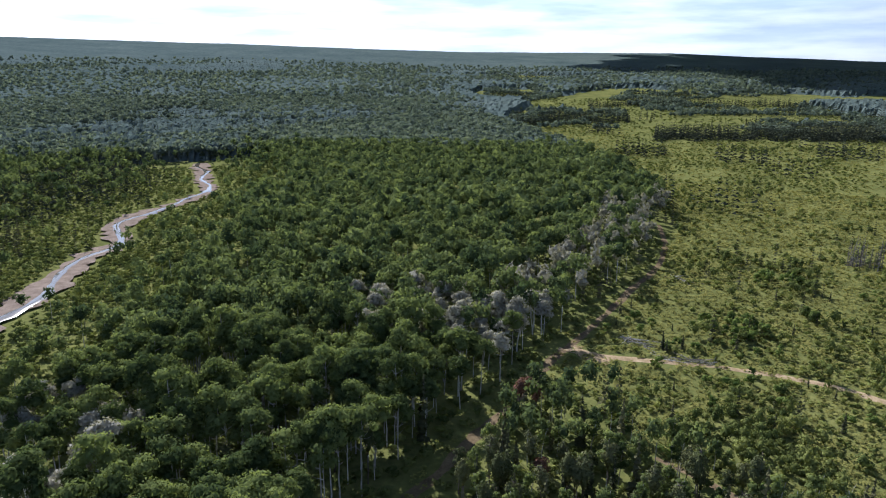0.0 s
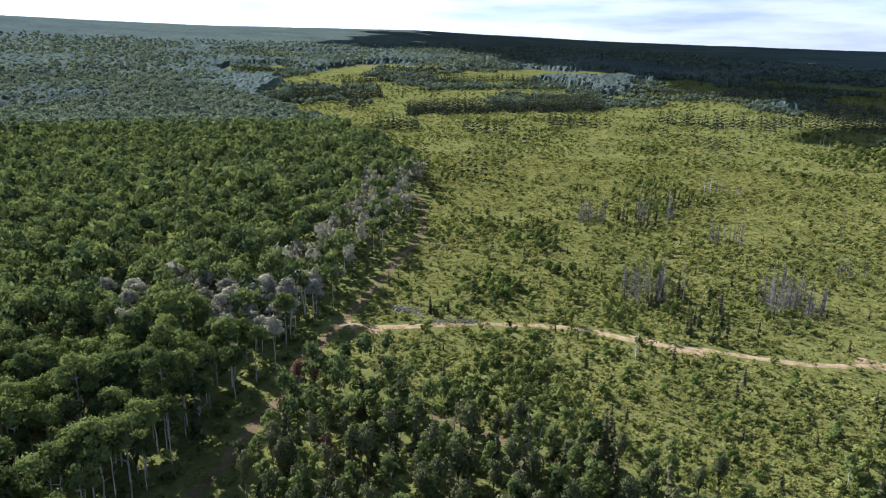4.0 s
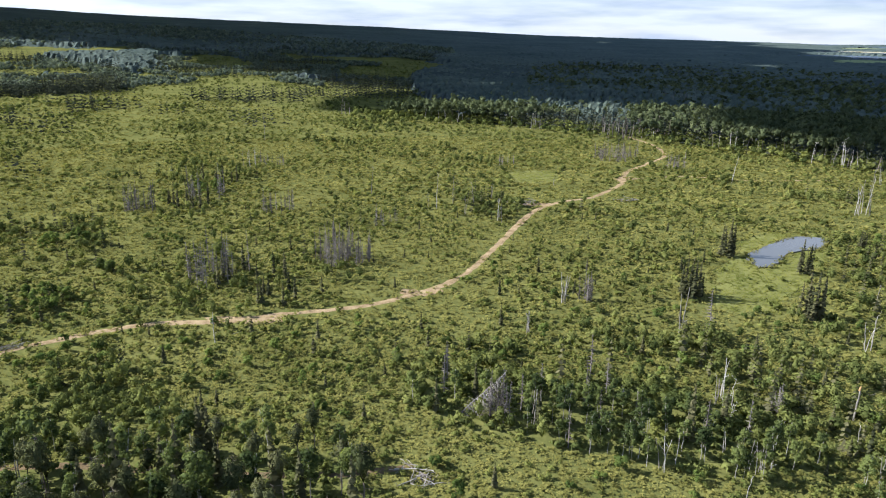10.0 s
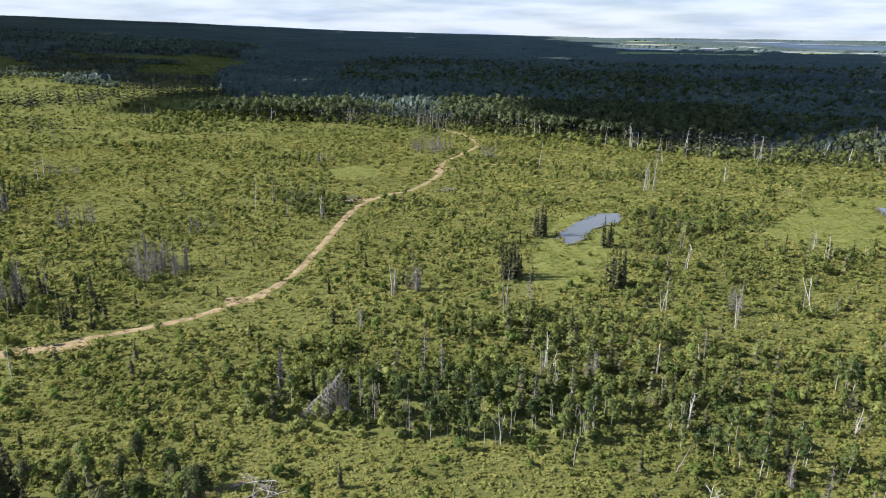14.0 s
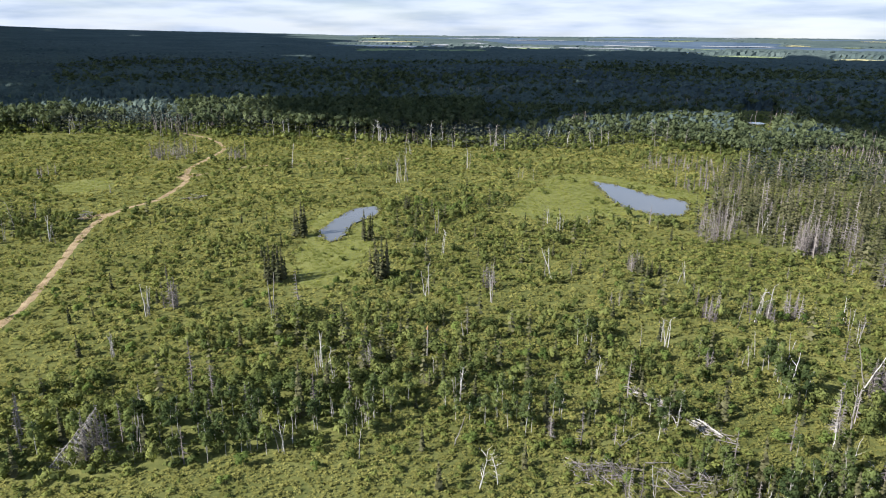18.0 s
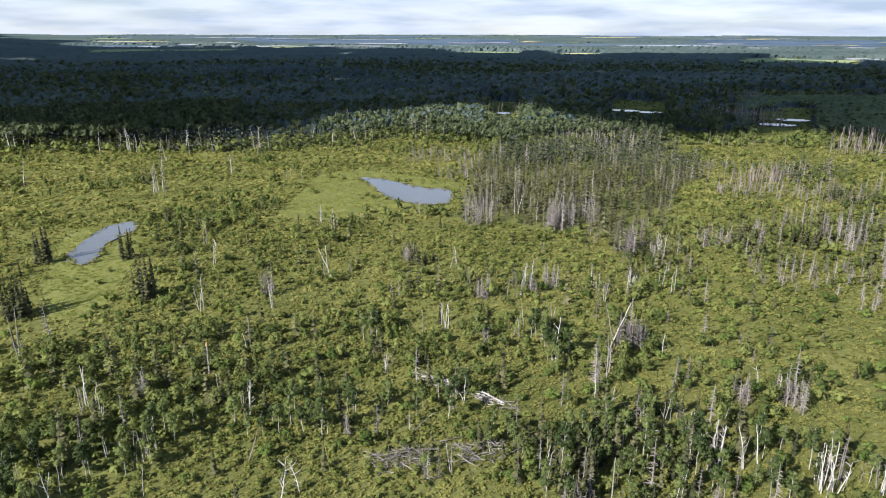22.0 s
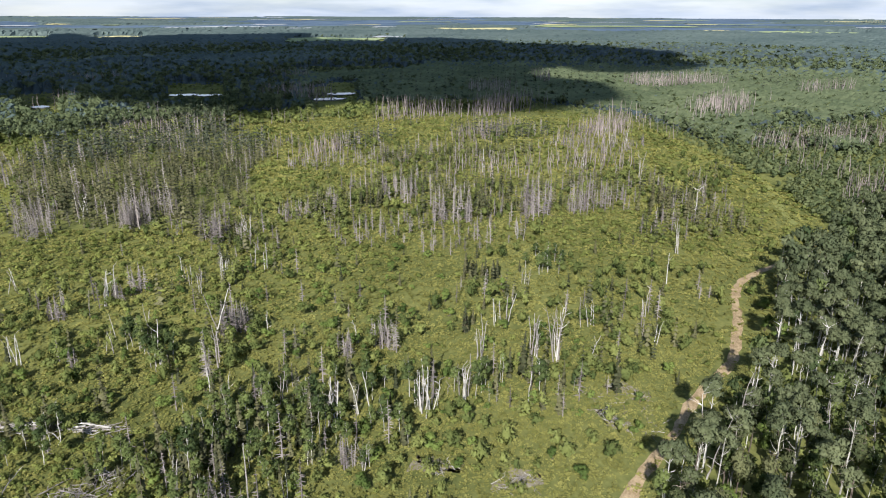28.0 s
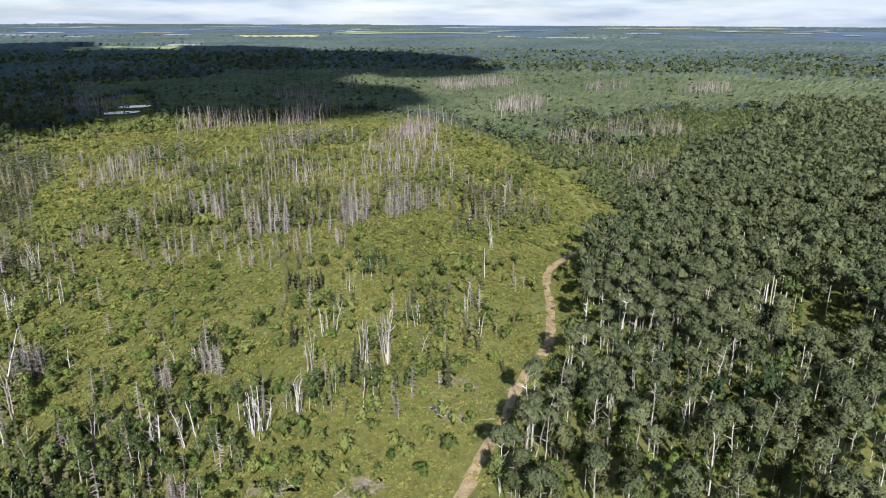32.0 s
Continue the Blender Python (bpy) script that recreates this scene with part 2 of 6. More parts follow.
def water_material(name, deep, rough):
    mat = bpy.data.materials.new(name)
    mat.use_nodes = True
    nt = mat.node_tree
    bsdf = nt.nodes["Principled BSDF"]
    bsdf.inputs["Base Color"].default_value = (*deep, 1)
    bsdf.inputs["Roughness"].default_value, bsdf.inputs["IOR"].default_value = rough, 1.5
    bsdf.inputs["Specular IOR Level"].default_value = 0.5
    nz, bp = nt.nodes.new("ShaderNodeTexNoise"), nt.nodes.new("ShaderNodeBump")
    geo = nt.nodes.new("ShaderNodeNewGeometry")
    nz.inputs["Scale"].default_value, nz.inputs["Detail"].default_value = 0.9, 4
    bp.inputs["Strength"].default_value, bp.inputs["Distance"].default_value = 0.12, 0.05
    nt.links.new(geo.outputs["Position"], nz.inputs["Vector"])
    nt.links.new(nz.outputs["Fac"], bp.inputs["Height"])
    nt.links.new(bp.outputs["Normal"], bsdf.inputs["Normal"])
    return mat


M_POND = water_material("still_pond_water", (0.11, 0.115, 0.12), 0.02)
M_STREAM = water_material("rippled_stream_water", (0.10, 0.085, 0.065), 0.07)

# ---------------------------------------------------------------- lie of the land

SKYLINE_AZ = np.array([-180, -125, -115, -100, -83, -66, -50, -32, -18, 0, 100, 125, 180.0])
SKYLINE_EL = np.array([0.0, 2.1, 2.1, 2.0, 1.62, 1.55, 0.87, 0.36, -0.13, -0.42, -0.42, -0.4, 0.0])


def swell(x, y, size, seed):
    """Smooth chance waves between -1 and 1."""
    a, b = x / size + seed * 1.7, y / size - seed * 2.3
    return (np.sin(a + 0.7 * np.sin(b * 1.3)) + np.sin(b * 1.1 + 0.8 * np.cos(a * 0.9)) + np.sin((a + b) * 0.63 + seed)) / 3


def step(lo, hi, v):
    u = np.clip((v - lo) / (hi - lo), 0, 1)
    return u * u * (3 - 2 * u)


def ground_z(x, y):
    """Height of the ground: almost level near by, rising to ridges far off."""
    x, y = np.asarray(x, float), np.asarray(y, float)
    r = np.hypot(x, y)
    az = np.degrees(np.arctan2(x, y))
    top = 80 + 4800 * np.tan(np.radians(np.interp(az, SKYLINE_AZ, SKYLINE_EL)))
    roll = swell(x, y, 330, 4) * 0.35 + swell(x, y, 900, 2) * 0.65
    flat = np.minimum(np.minimum(np.hypot(x - 4, y - 270) - 60, np.hypot(x - 133, y - 327) - 66), np.hypot(x + 133, y - 384) - 30)
    return (0.5 * swell(x, y, 38, 1) * step(30, 90, r) * step(0, 25, flat) + top * step(750, 4700, r) ** 1.15
            + roll * 26 * step(900, 2600, r) * (1 - step(3600, 4500, r)) * np.clip(top / 160, 0, 1))


def chain(points, gap):
    """A smooth line through a few points, as an array with a point every gap metres."""
    p = np.array(points, float)
    p = np.vstack([2 * p[0] - p[1], p, 2 * p[-1] - p[-2]])
    out = []
    for i in range(1, len(p) - 2):
        n = max(2, int(np.hypot(*(p[i + 1] - p[i])) / gap))
        for u in np.arange(n) / n:
            out.append(0.5 * (2 * p[i] + (p[i + 1] - p[i - 1]) * u + (2 * p[i - 1] - 5 * p[i] + 4 * p[i + 1] - p[i + 2]) * u**2
                              + (3 * p[i] - p[i - 1] - 3 * p[i + 1] + p[i + 2]) * u**3))
    return np.array(out + [p[-2]])


def near_line(x, y, line):
    """Distance of many points to a line of points."""
    d = np.full(np.shape(x), 1e9)
    for px, py in line:
        d = np.minimum(d, (x - px) ** 2 + (y - py) ** 2)
    return np.sqrt(d)


def inside(x, y, poly):
    """Which of many points lie inside a polygon."""
    hit = np.zeros(np.shape(x), bool)
    n = len(poly)
    for i in range(n):
        (x0, y0), (x1, y1) = poly[i], poly[(i + 1) % n]
        if y0 == y1:
            continue
        cross = (y0 > y) != (y1 > y)
        hit ^= cross & (x < (x1 - x0) * (y - y0) / (y1 - y0) + x0)
    return hit


ROAD_A = chain([(-190, 58), (-181, 75), (-174, 95), (-167, 109), (-157, 123), (-148, 130), (-137, 137), (-127, 148), (-115, 159),
                (-106, 170), (-99, 186), (-95, 205), (-97, 232), (-102, 276), (-104, 306), (-100, 326), (-87, 350), (-83, 391),
                (-88, 428), (-82, 463), (-78, 502), (-97, 550), (-130, 590)], 3)
ROAD_A2 = chain([(-83, 402), (-71, 417), (-52, 431), (-17, 436), (28, 464)], 4)
ROAD_B = chain([(-100, -6), (-121, 9), (-126, 14), (-140, 23), (-158, 38), (-184, 55), (-200, 69), (-240, 99), (-272, 124), (-312, 146), (-359, 163)], 3)
TRAIL_C = chain([(86, 22), (100, 17), (108, 16), (121, 14), (137, 12), (149, 10), (165, 6), (183, 6), (215, 9), (230, 6), (248, -2), (277, -13),
                 (290, -17)], 2.5)
TRAIL_D = chain([(292, -16), (299, -6), (338, 4), (376, 12), (420, 40)], 4)
TRAIL_F = chain([(-128, 62), (-119, 68), (-106, 74), (-87, 81), (-66, 92), (-56, 100)], 3)
TRAIL_E = chain([(281, 188), (304, 171), (327, 148), (345, 120), (356, 92)], 4)
RIVER = chain([(-170, -128), (-215, -122), (-254, -119), (-279, -121), (-310, -122), (-341, -119), (-381, -130), (-411, -128), (-451, -115),
               (-490, -108), (-535, -118), (-575, -127), (-650, -147)], 4)
ROADS = [(ROAD_A, 5.2), (ROAD_B, 5.0), (TRAIL_C, 4.4), (ROAD_A2, 2.5), (TRAIL_D, 3), (TRAIL_E, 2), (TRAIL_F, 2.5)]
POND_1 = [(-9, 279), (-2, 297), (7, 314), (19, 317), (16, 300), (7, 291), (0, 266), (-6, 267)]
POND_2 = [(139, 361), (147, 353), (153, 340), (160, 319), (169, 309), (157, 286), (144, 286), (134, 305), (134, 323)]
SEDGE_1 = [(-17, 249), (-10, 300), (-2, 318), (18, 322), (22, 302), (8, 240), (2, 220), (-12, 214)]
SEDGE_2 = [(77, 311), (94, 332), (119, 375), (143, 384), (162, 364), (180, 328), (183, 311), (154, 277), (118, 289), (98, 282), (78, 295)]
SEDGE_3 = [(-152, 390), (-128, 405), (-117, 373), (-136, 362)]
SEDGE_4 = [(-790, -130), (-795, -100), (-735, -92), (-722, -118)]
WOOD_LEFT = [(-60, -10), (-117, 2), (-137, 17), (-160, 36), (-196, 60), (-238, 95), (-292, 136), (-352, 170), (-420, 188), (-520, 210), (-752, 228),
             (-900, 230), (-1500, 200), (-1500, -1100), (-200, -500), (-40, -90)]
WOOD_RIGHT = [(96, 13), (115, 9), (133, 5), (152, 3), (173, -3), (190, -2), (228, -1), (250, -12), (283, -24), (304, -20), (320, -8), (352, -2), (420, 30),
              (560, 90), (1000, 150), (1000, -700), (200, -300), (60, -20)]
WOOD_FRONT = [(-125, 10), (-156, 34), (-172, 56), (-150, 62), (-138, 57), (-122, 66), (-107, 78), (-86, 91), (-67, 97), (-52, 84), (-60, 40)]
WOOD_CLUMP = [(-142, 73), (-146, 88), (-126, 98), (-113, 90), (-117, 74), (-131, 66)]
WOOD_MID = [(-75, 128), (-70, 143), (-42, 147), (-27, 156), (-8, 152), (8, 156), (18, 141), (3, 124), (-11, 124), (-28, 119), (-50, 117), (-69, 119)]
WOOD_SPRUCE = [(148, 258), (188, 322), (200, 345), (255, 400), (310, 430), (375, 400), (378, 352), (330, 300), (272, 246), (235, 212), (205, 209), (171, 221)]
# loose stands of scrubby spruce and dead stems in the clearing
SCRUB = [[(389, 282), (483, 248), (487, 166), (425, 129), (350, 147), (322, 193), (349, 250)], [(242, 190), (279, 181), (311, 156), (321, 128), (251, 97), (213, 113), (206, 159)],
         [(148, 206), (194, 211), (193, 189), (174, 159), (150, 157)], [(290, 139), (330, 83), (321, 26), (279, 3), (233, 59), (233, 112)]]
# distance at which the unbroken woods begin, by bearing
EDGE_AZ = np.array([-70, -66, -62, -56, -52, -43, -36, -29, -23, -9, 4, 12, 18, 25, 33, 47, 54, 62, 70, 78, 84, 95.0])
EDGE_R = np.array([800, 880, 950, 960, 1030, 850, 730, 675, 640, 575, 520, 492, 500, 535, 490, 545, 560, 600, 620, 560, 440, 400.0])


def edge_r(az):
    return np.interp(az, EDGE_AZ, EDGE_R)


# ---------------------------------------------------------------- meshes from arrays


def mesh_of(name, V, F, mats, index=None, smooth=False):
    """V: places, then the way the leaf mass faces there, where it is given, and the tone of the plant."""
    me = bpy.data.meshes.new(name)
    V = np.asarray(V)
    N = np.ascontiguousarray(V[:, 3:6], np.float32) if V.shape[1] >= 6 else None
    tone = np.ascontiguousarray(V[:, -1], np.float32) if V.shape[1] in (4, 7) else None
    smooth = smooth or N is not None
    V, F = np.ascontiguousarray(V[:, :3], np.float32), np.ascontiguousarray(F, np.int32)
    me.vertices.add(len(V))
    me.vertices.foreach_set("co", V.ravel())
    me.loops.add(F.size)
    me.loops.foreach_set("vertex_index", F.ravel())
    me.polygons.add(len(F))
    me.polygons.foreach_set("loop_start", np.arange(0, F.size, F.shape[1], dtype=np.int32))
    for m in (mats if isinstance(mats, (list, tuple)) else [mats]):
        me.materials.append(m)
    if index is not None:
        me.polygons.foreach_set("material_index", np.asarray(index, np.int32))
    me.polygons.foreach_set("use_smooth", np.full(len(F), smooth))
    me.update(calc_edges=True)
    if N is not None:
        me.normals_split_custom_set_from_vertices(N)
    if tone is not None:
        me.attributes.new("tone", "FLOAT", "POINT").data.foreach_set("value", tone)
    return me


def join(*pieces):
    """Several (V, F) as one."""
    V, F, n = [], [], 0
    for v, f in pieces:
        V.append(v)
        F.append(np.asarray(f) + n)
        n += len(v)
    return np.vstack(V), np.vstack(F)


def tube(points, radii, sides=5):
    """A tapered limb along points, as triangles, closed at its tip."""
    P = np.array(points, float)
    d = np.gradient(P, axis=0)
    d /= np.linalg.norm(d, axis=1, keepdims=True) + 1e-9
    ref = np.where(np.abs(d[:, 2:3]) > 0.9, [[1.0, 0, 0]], [[0, 0, 1.0]])
    u = np.cross(d, ref)
    u /= np.linalg.norm(u, axis=1, keepdims=True)
    w = np.cross(d, u)
    a = np.arange(sides) * 2 * np.pi / sides
    V = (P[:, None] + np.asarray(radii)[:, None, None] * (u[:, None] * np.cos(a)[None, :, None] + w[:, None] * np.sin(a)[None, :, None])).reshape(-1, 3)
    F = []
    for i in range(len(P) - 1):
        for k in range(sides):
            p, q = i * sides + k, i * sides + (k + 1) % sides
            F += [(p, q, q + sides), (p, q + sides, p + sides)]
    e = (len(P) - 1) * sides
    for k in range(1, sides - 1):
        F.append((e, e + k, e + k + 1))
    return V, np.array(F)


def cards(C, Nrm, size, rng, out=None):
    """Small ragged leaf sprays at C, facing about along Nrm: a triangle each; out: the way their leaf mass faces."""
    n = len(C)
    Nrm = Nrm / (np.linalg.norm(Nrm, axis=1, keepdims=True) + 1e-9)
    if out is not None:
        Nrm = np.where((out * Nrm).sum(1, keepdims=True) < 0, -Nrm, Nrm)
    t = rng.normal(size=(n, 3))
    t -= (t * Nrm).sum(1, keepdims=True) * Nrm
    t /= np.linalg.norm(t, axis=1, keepdims=True) + 1e-9
    b = np.cross(Nrm, t)
    s = (size * rng.uniform(0.6, 1.4, n))[:, None]
    e = rng.uniform(0.6, 1.15, (n, 3, 1))
    V = np.stack([C + t * s * e[:, 0] * 0.75, C - t * s * e[:, 1] * 0.4 + b * s * 0.5, C - t * s * e[:, 2] * 0.4 - b * s * 0.5], 1)
    V = V.reshape(-1, 3)
    if out is not None:
        V = np.hstack([V, np.repeat(out / np.linalg.norm(out, axis=1, keepdims=True), 3, 0)])
    return V, np.arange(3 * n).reshape(-1, 3)


def tuft(rng, n, wide, tall, broad):
    """Leafy tops of grass and fireweed, lying one over another at uneven heights: a triangle each."""
    a, d = rng.uniform(0, 6.28, n), wide / 2 * np.sqrt(rng.random(n))
    C = np.column_stack([d * np.cos(a), d * np.sin(a), tall * rng.uniform(0.15, 0.8, n) * (1 - 0.5 * (d / wide * 2) ** 2)])
    turn = rng.normal(size=(n, 3)) * [1, 1, 0.3]
    return cards(C, turn * 0.45 + [0, 0, 1], broad, rng, turn * 0.2 + [0, 0, 1])


def sphere_dirs(n, rng, low=-1.0):
    z = rng.uniform(low, 1, n)
    a = rng.uniform(0, 2 * np.pi, n)
    c = np.sqrt(1 - z * z)
    return np.stack([c * np.cos(a), c * np.sin(a), z], 1)


def octa(c, r, rng):
    """The dense inside of a leaf mass: eight uneven faces."""
    D = np.array([(1, 0, 0), (0, 1, 0), (-1, 0, 0), (0, -1, 0), (0, 0, 1), (0, 0, -1.0)])
    F = np.array([(0, 1, 4), (1, 2, 4), (2, 3, 4), (3, 0, 4), (1, 0, 5), (2, 1, 5), (3, 2, 5), (0, 3, 5)])
    return np.hstack([c + D * r * rng.uniform(0.85, 1.2, (6, 1)), D]), F


def crown(rng, wide, tall, lobes, n, size, mid, low=-0.35, fine=False):
    """Leaf sprays on several uneven lobes round a point at height mid."""
    L = sphere_dirs(lobes, rng, -0.5) * rng.uniform(0.5, 0.85, (lobes, 1)) * [wide / 2, wide / 2, tall / 2]
    R = rng.uniform(0.28, 0.5, lobes) * min(wide, tall) / 2 * 1.1
    pick = rng.choice(lobes, n, p=R**2 / (R**2).sum())
    d = sphere_dirs(n, rng, low)
    C = L[pick] + d * (R[pick] * rng.uniform(0.75, 1.08, n))[:, None] * [1.15, 1.15, 0.85]
    C[:, 2] += mid
    cores = [octa(L[k] + [0, 0, mid], R[k] * np.array([0.95, 0.95, 0.7]), rng) for k in range(lobes)] if fine else [octa(np.array([0, 0, mid]), np.array([wide, wide, tall]) * 0.36, rng)]
    whole = (C - [0, 0, mid]) / [wide / 2, wide / 2, tall / 2]
    return join(cards(C, d + 0.4 * rng.normal(size=(n, 3)) + [0, 0, 0.15], size, rng, 0.75 * d + 0.45 * whole + [0, 0, 0.15] + 0.12 * rng.normal(size=(n, 3))), *cores)


def scatter(kinds, which, P, turn, scale):
    """Joins many copies of the (V, F) in kinds: kind, place, turn and scale a copy."""
    out, n = ([], []), 0
    scale = np.asarray(scale, float)
    if scale.ndim == 1:
        scale = np.stack([scale] * 3, 1)
    for k, (V, F) in enumerate(kinds):
        i = np.where(which == k)[0]
        if not len(i):
            continue
        c, s = np.cos(turn[i])[:, None], np.sin(turn[i])[:, None]
        v = V[None, :, :3] * scale[i][:, None]
        w = np.stack([v[..., 0] * c - v[..., 1] * s, v[..., 0] * s + v[..., 1] * c, v[..., 2]], -1) + P[i][:, None]
        if V.shape[1] == 6:
            q = np.broadcast_to(V[None, :, 3:], w.shape)
            w = np.concatenate([w, np.stack([q[..., 0] * c - q[..., 1] * s, q[..., 0] * s + q[..., 1] * c, q[..., 2]], -1)], -1)
        f = F[None] + (np.arange(len(i)) * len(V))[:, None, None] + n
        w = np.concatenate([w, np.broadcast_to((turn[i] * 37.7 % 1.0)[:, None, None], (*w.shape[:2], 1))], -1)
        out[0].append(w.reshape(-1, w.shape[2]))
        out[1].append(f.reshape(-1, 3))
        n += len(i) * len(V)
    return np.vstack(out[0]), np.vstack(out[1])


def stuff(name, V, F, mat, label, category):
    return tagged(new(name, mesh_of(name, V, F, mat)), label, category, kind="stuff")


def thing_kind(parts):
    """Meshes of a kind of thing, made once: rows of (part name, V, F, material)."""
    return [(name, mesh_of(name, V, F, mat)) for name, V, F, mat in parts]


def plant(name, kind, x, y, turn, scale, label, category, group, lean=(0, 0), sink=0.1):
    """One thing with its parts, standing on the ground."""
    root = new(name)
    root.empty_display_size = 0.5
    root.matrix_world = pose(x, y, float(ground_z(x, y)) - sink, lean[0], lean[1], turn) @ Matrix.Diagonal((*scale, 1))
    for part, me in kind:
        ob = new(part, me)
        ob.parent = root
    return tagged(root, label, category, group)

# ---------------------------------------------------------------- the ground


def make_ground():
    rs = np.concatenate([[0.0, 30, 60], np.geomspace(80, 1000, 110), np.geomspace(1015, 4950, 48)])
    az = np.radians(np.arange(0, 360, 0.75))
    R, A = np.meshgrid(rs, az, indexing="ij")
    X, Y = R * np.sin(A), R * np.cos(A)
    Z = ground_z(X, Y)
    for line, wide in ((RIVER, 13.0),):
        near = (R < 800) & (X < -120) & (Y < -40)
        Z[near] -= 0.9 * (1 - step(wide * 0.5, wide, near_line(X[near], Y[near], line)))
    for pond in (POND_1, POND_2):
        c = np.mean(pond, 0)
        near = np.hypot(X - c[0], Y - c[1]) < 70
        Z[near] = np.where(inside(X[near], Y[near], pond), -0.7, Z[near])
    V = np.stack([X, Y, Z], -1).reshape(-1, 3)
    nr, na = R.shape
    i, j = np.meshgrid(np.arange(nr - 1), np.arange(na), indexing="ij")
    a, b = i * na + j, i * na + (j + 1) % na
    F = np.stack([a, b, b + na, a + na], -1).reshape(-1, 4)
    # beyond 2500 m the ground takes the haze-blue colour
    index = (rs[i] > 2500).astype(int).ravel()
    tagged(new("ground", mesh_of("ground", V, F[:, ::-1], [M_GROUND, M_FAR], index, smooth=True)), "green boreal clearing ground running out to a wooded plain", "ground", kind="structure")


def strip(name, line, wide, mat, label, category, kind, lift=0.10, ragged=0.3, seed=1, shape=(-1, -0.5, 0, 0.5, 1)):
    """A worn track or bed that follows the ground along a line, with uneven sides."""
    rng = np.random.default_rng(seed)
    d = np.gradient(line, axis=0)
    d /= np.linalg.norm(d, axis=1, keepdims=True)
    side = np.stack([d[:, 1], -d[:, 0]], 1)
    n = len(line)
    w = wide / 2 * (1 + ragged * (np.convolve(rng.normal(size=n + 4), np.ones(5) / 5, "valid") + 0.6 * rng.normal(size=n)))
    w2 = wide / 2 * (1 + ragged * (np.convolve(rng.normal(size=n + 4), np.ones(5) / 5, "valid") + 0.6 * rng.normal(size=n)))
    cols = []
    for k in shape:
        p = line + side * (k * np.where(k < 0, w, w2))[:, None]
        z = ground_z(p[:, 0], p[:, 1]) + (lift if abs(k) < 0.9 else -0.12) - (0.07 if abs(k) == 0.5 else 0)
        cols.append(np.column_stack([p, z]))
    V = np.stack(cols, 1).reshape(-1, 3)
    m = len(shape)
    F = [(i * m + k, i * m + k + 1, (i + 1) * m + k + 1, (i + 1) * m + k) for i in range(n - 1) for k in range(m - 1)]
    return tagged(new(name, mesh_of(name, V, np.array(F), mat, smooth=True)), label, category, kind=kind)


def sheet(name, poly, z, mat, label, category, kind, seed=1, wobble=1.2, follow=False):
    """A level patch with a smooth, uneven outline, its rim dipped into the ground."""
    rng = np.random.default_rng(seed)
    line = chain(list(poly) + [poly[0]], 2.5)[:-1]
    line = line + rng.normal(size=line.shape) * wobble * 0.4
    n = len(line)
    level = z + (float(ground_z(*np.mean(poly, 0))) if follow else 0)
    me = bpy.data.meshes.new(name)
    me.from_pydata([(x, y, level) for x, y in line] + [(x, y, level - 0.8) for x, y in line], [],
                   [tuple(range(n))] + [(i, i + n, (i + 1) % n + n, (i + 1) % n) for i in range(n)])
    me.materials.append(mat)
    return tagged(new(name, me), label, category, kind=kind)


FIELDS = [(50.8, 58, 1790, 2030, M_FIELD), (57.5, 59.5, 2060, 2130, M_STUBBLE), (62.5, 68.5, 2560, 2740, M_RIPE), (51, 52.6, 2690, 2770, M_STUBBLE),
          (53.4, 54.6, 2630, 2700, M_STUBBLE), (37.6, 40.2, 2160, 2220, M_RIPE), (21.5, 25, 3060, 3160, M_STUBBLE), (27.5, 34, 2190, 2290, M_FIELD), (2, 12, 2300, 2480, M_FIELD),
          (10.5, 12, 3140, 3210, M_STUBBLE), (70, 82, 2950, 3080, M_FIELD), (42, 49, 2900, 3000, M_STUBBLE), (86, 93, 2500, 2600, M_FIELD), (14, 20, 2600, 2700, M_FIELD)]


def field(a0, a1, r0, r1, mat):
    """A far field on the plain, with uneven ends."""
    u, v = np.meshgrid(np.linspace(0, 1, 13), np.linspace(0, 1, 7), indexing="ij")
    A = np.radians(a0 + (a1 - a0) * u + 0.35 * np.sin(v * 9 + a0))
    R = r0 + (r1 - r0) * v + 22 * np.sin(u * 7 + r0)
    X, Y = R * np.sin(A), R * np.cos(A)
    V = np.stack([X, Y, ground_z(X, Y) + 2.0], -1).reshape(-1, 3)
    F = [(i * 7 + j, (i + 1) * 7 + j, (i + 1) * 7 + j + 1, i * 7 + j + 1) for i in range(12) for j in range(6)]
    label = {M_FIELD: "far light-green field cut out of the woods", M_RIPE: "far ripe yellow field on the plain", M_STUBBLE: "far pale stubble strip on the plain"}[mat]
    tagged(new("field", mesh_of("field", V, np.array(F)[:, ::-1], mat)), label, "field", kind="structure")


rng_f = random.Random(4)
for _ in range(70):
    a_f, r_f = rng_f.uniform(0, 116), rng_f.uniform(2600, 4700)
    FIELDS.append((a_f, a_f + rng_f.uniform(0.8, 5), r_f, r_f + rng_f.uniform(25, 90), rng_f.choice((M_FIELD, M_STUBBLE, M_STUBBLE, M_RIPE))))

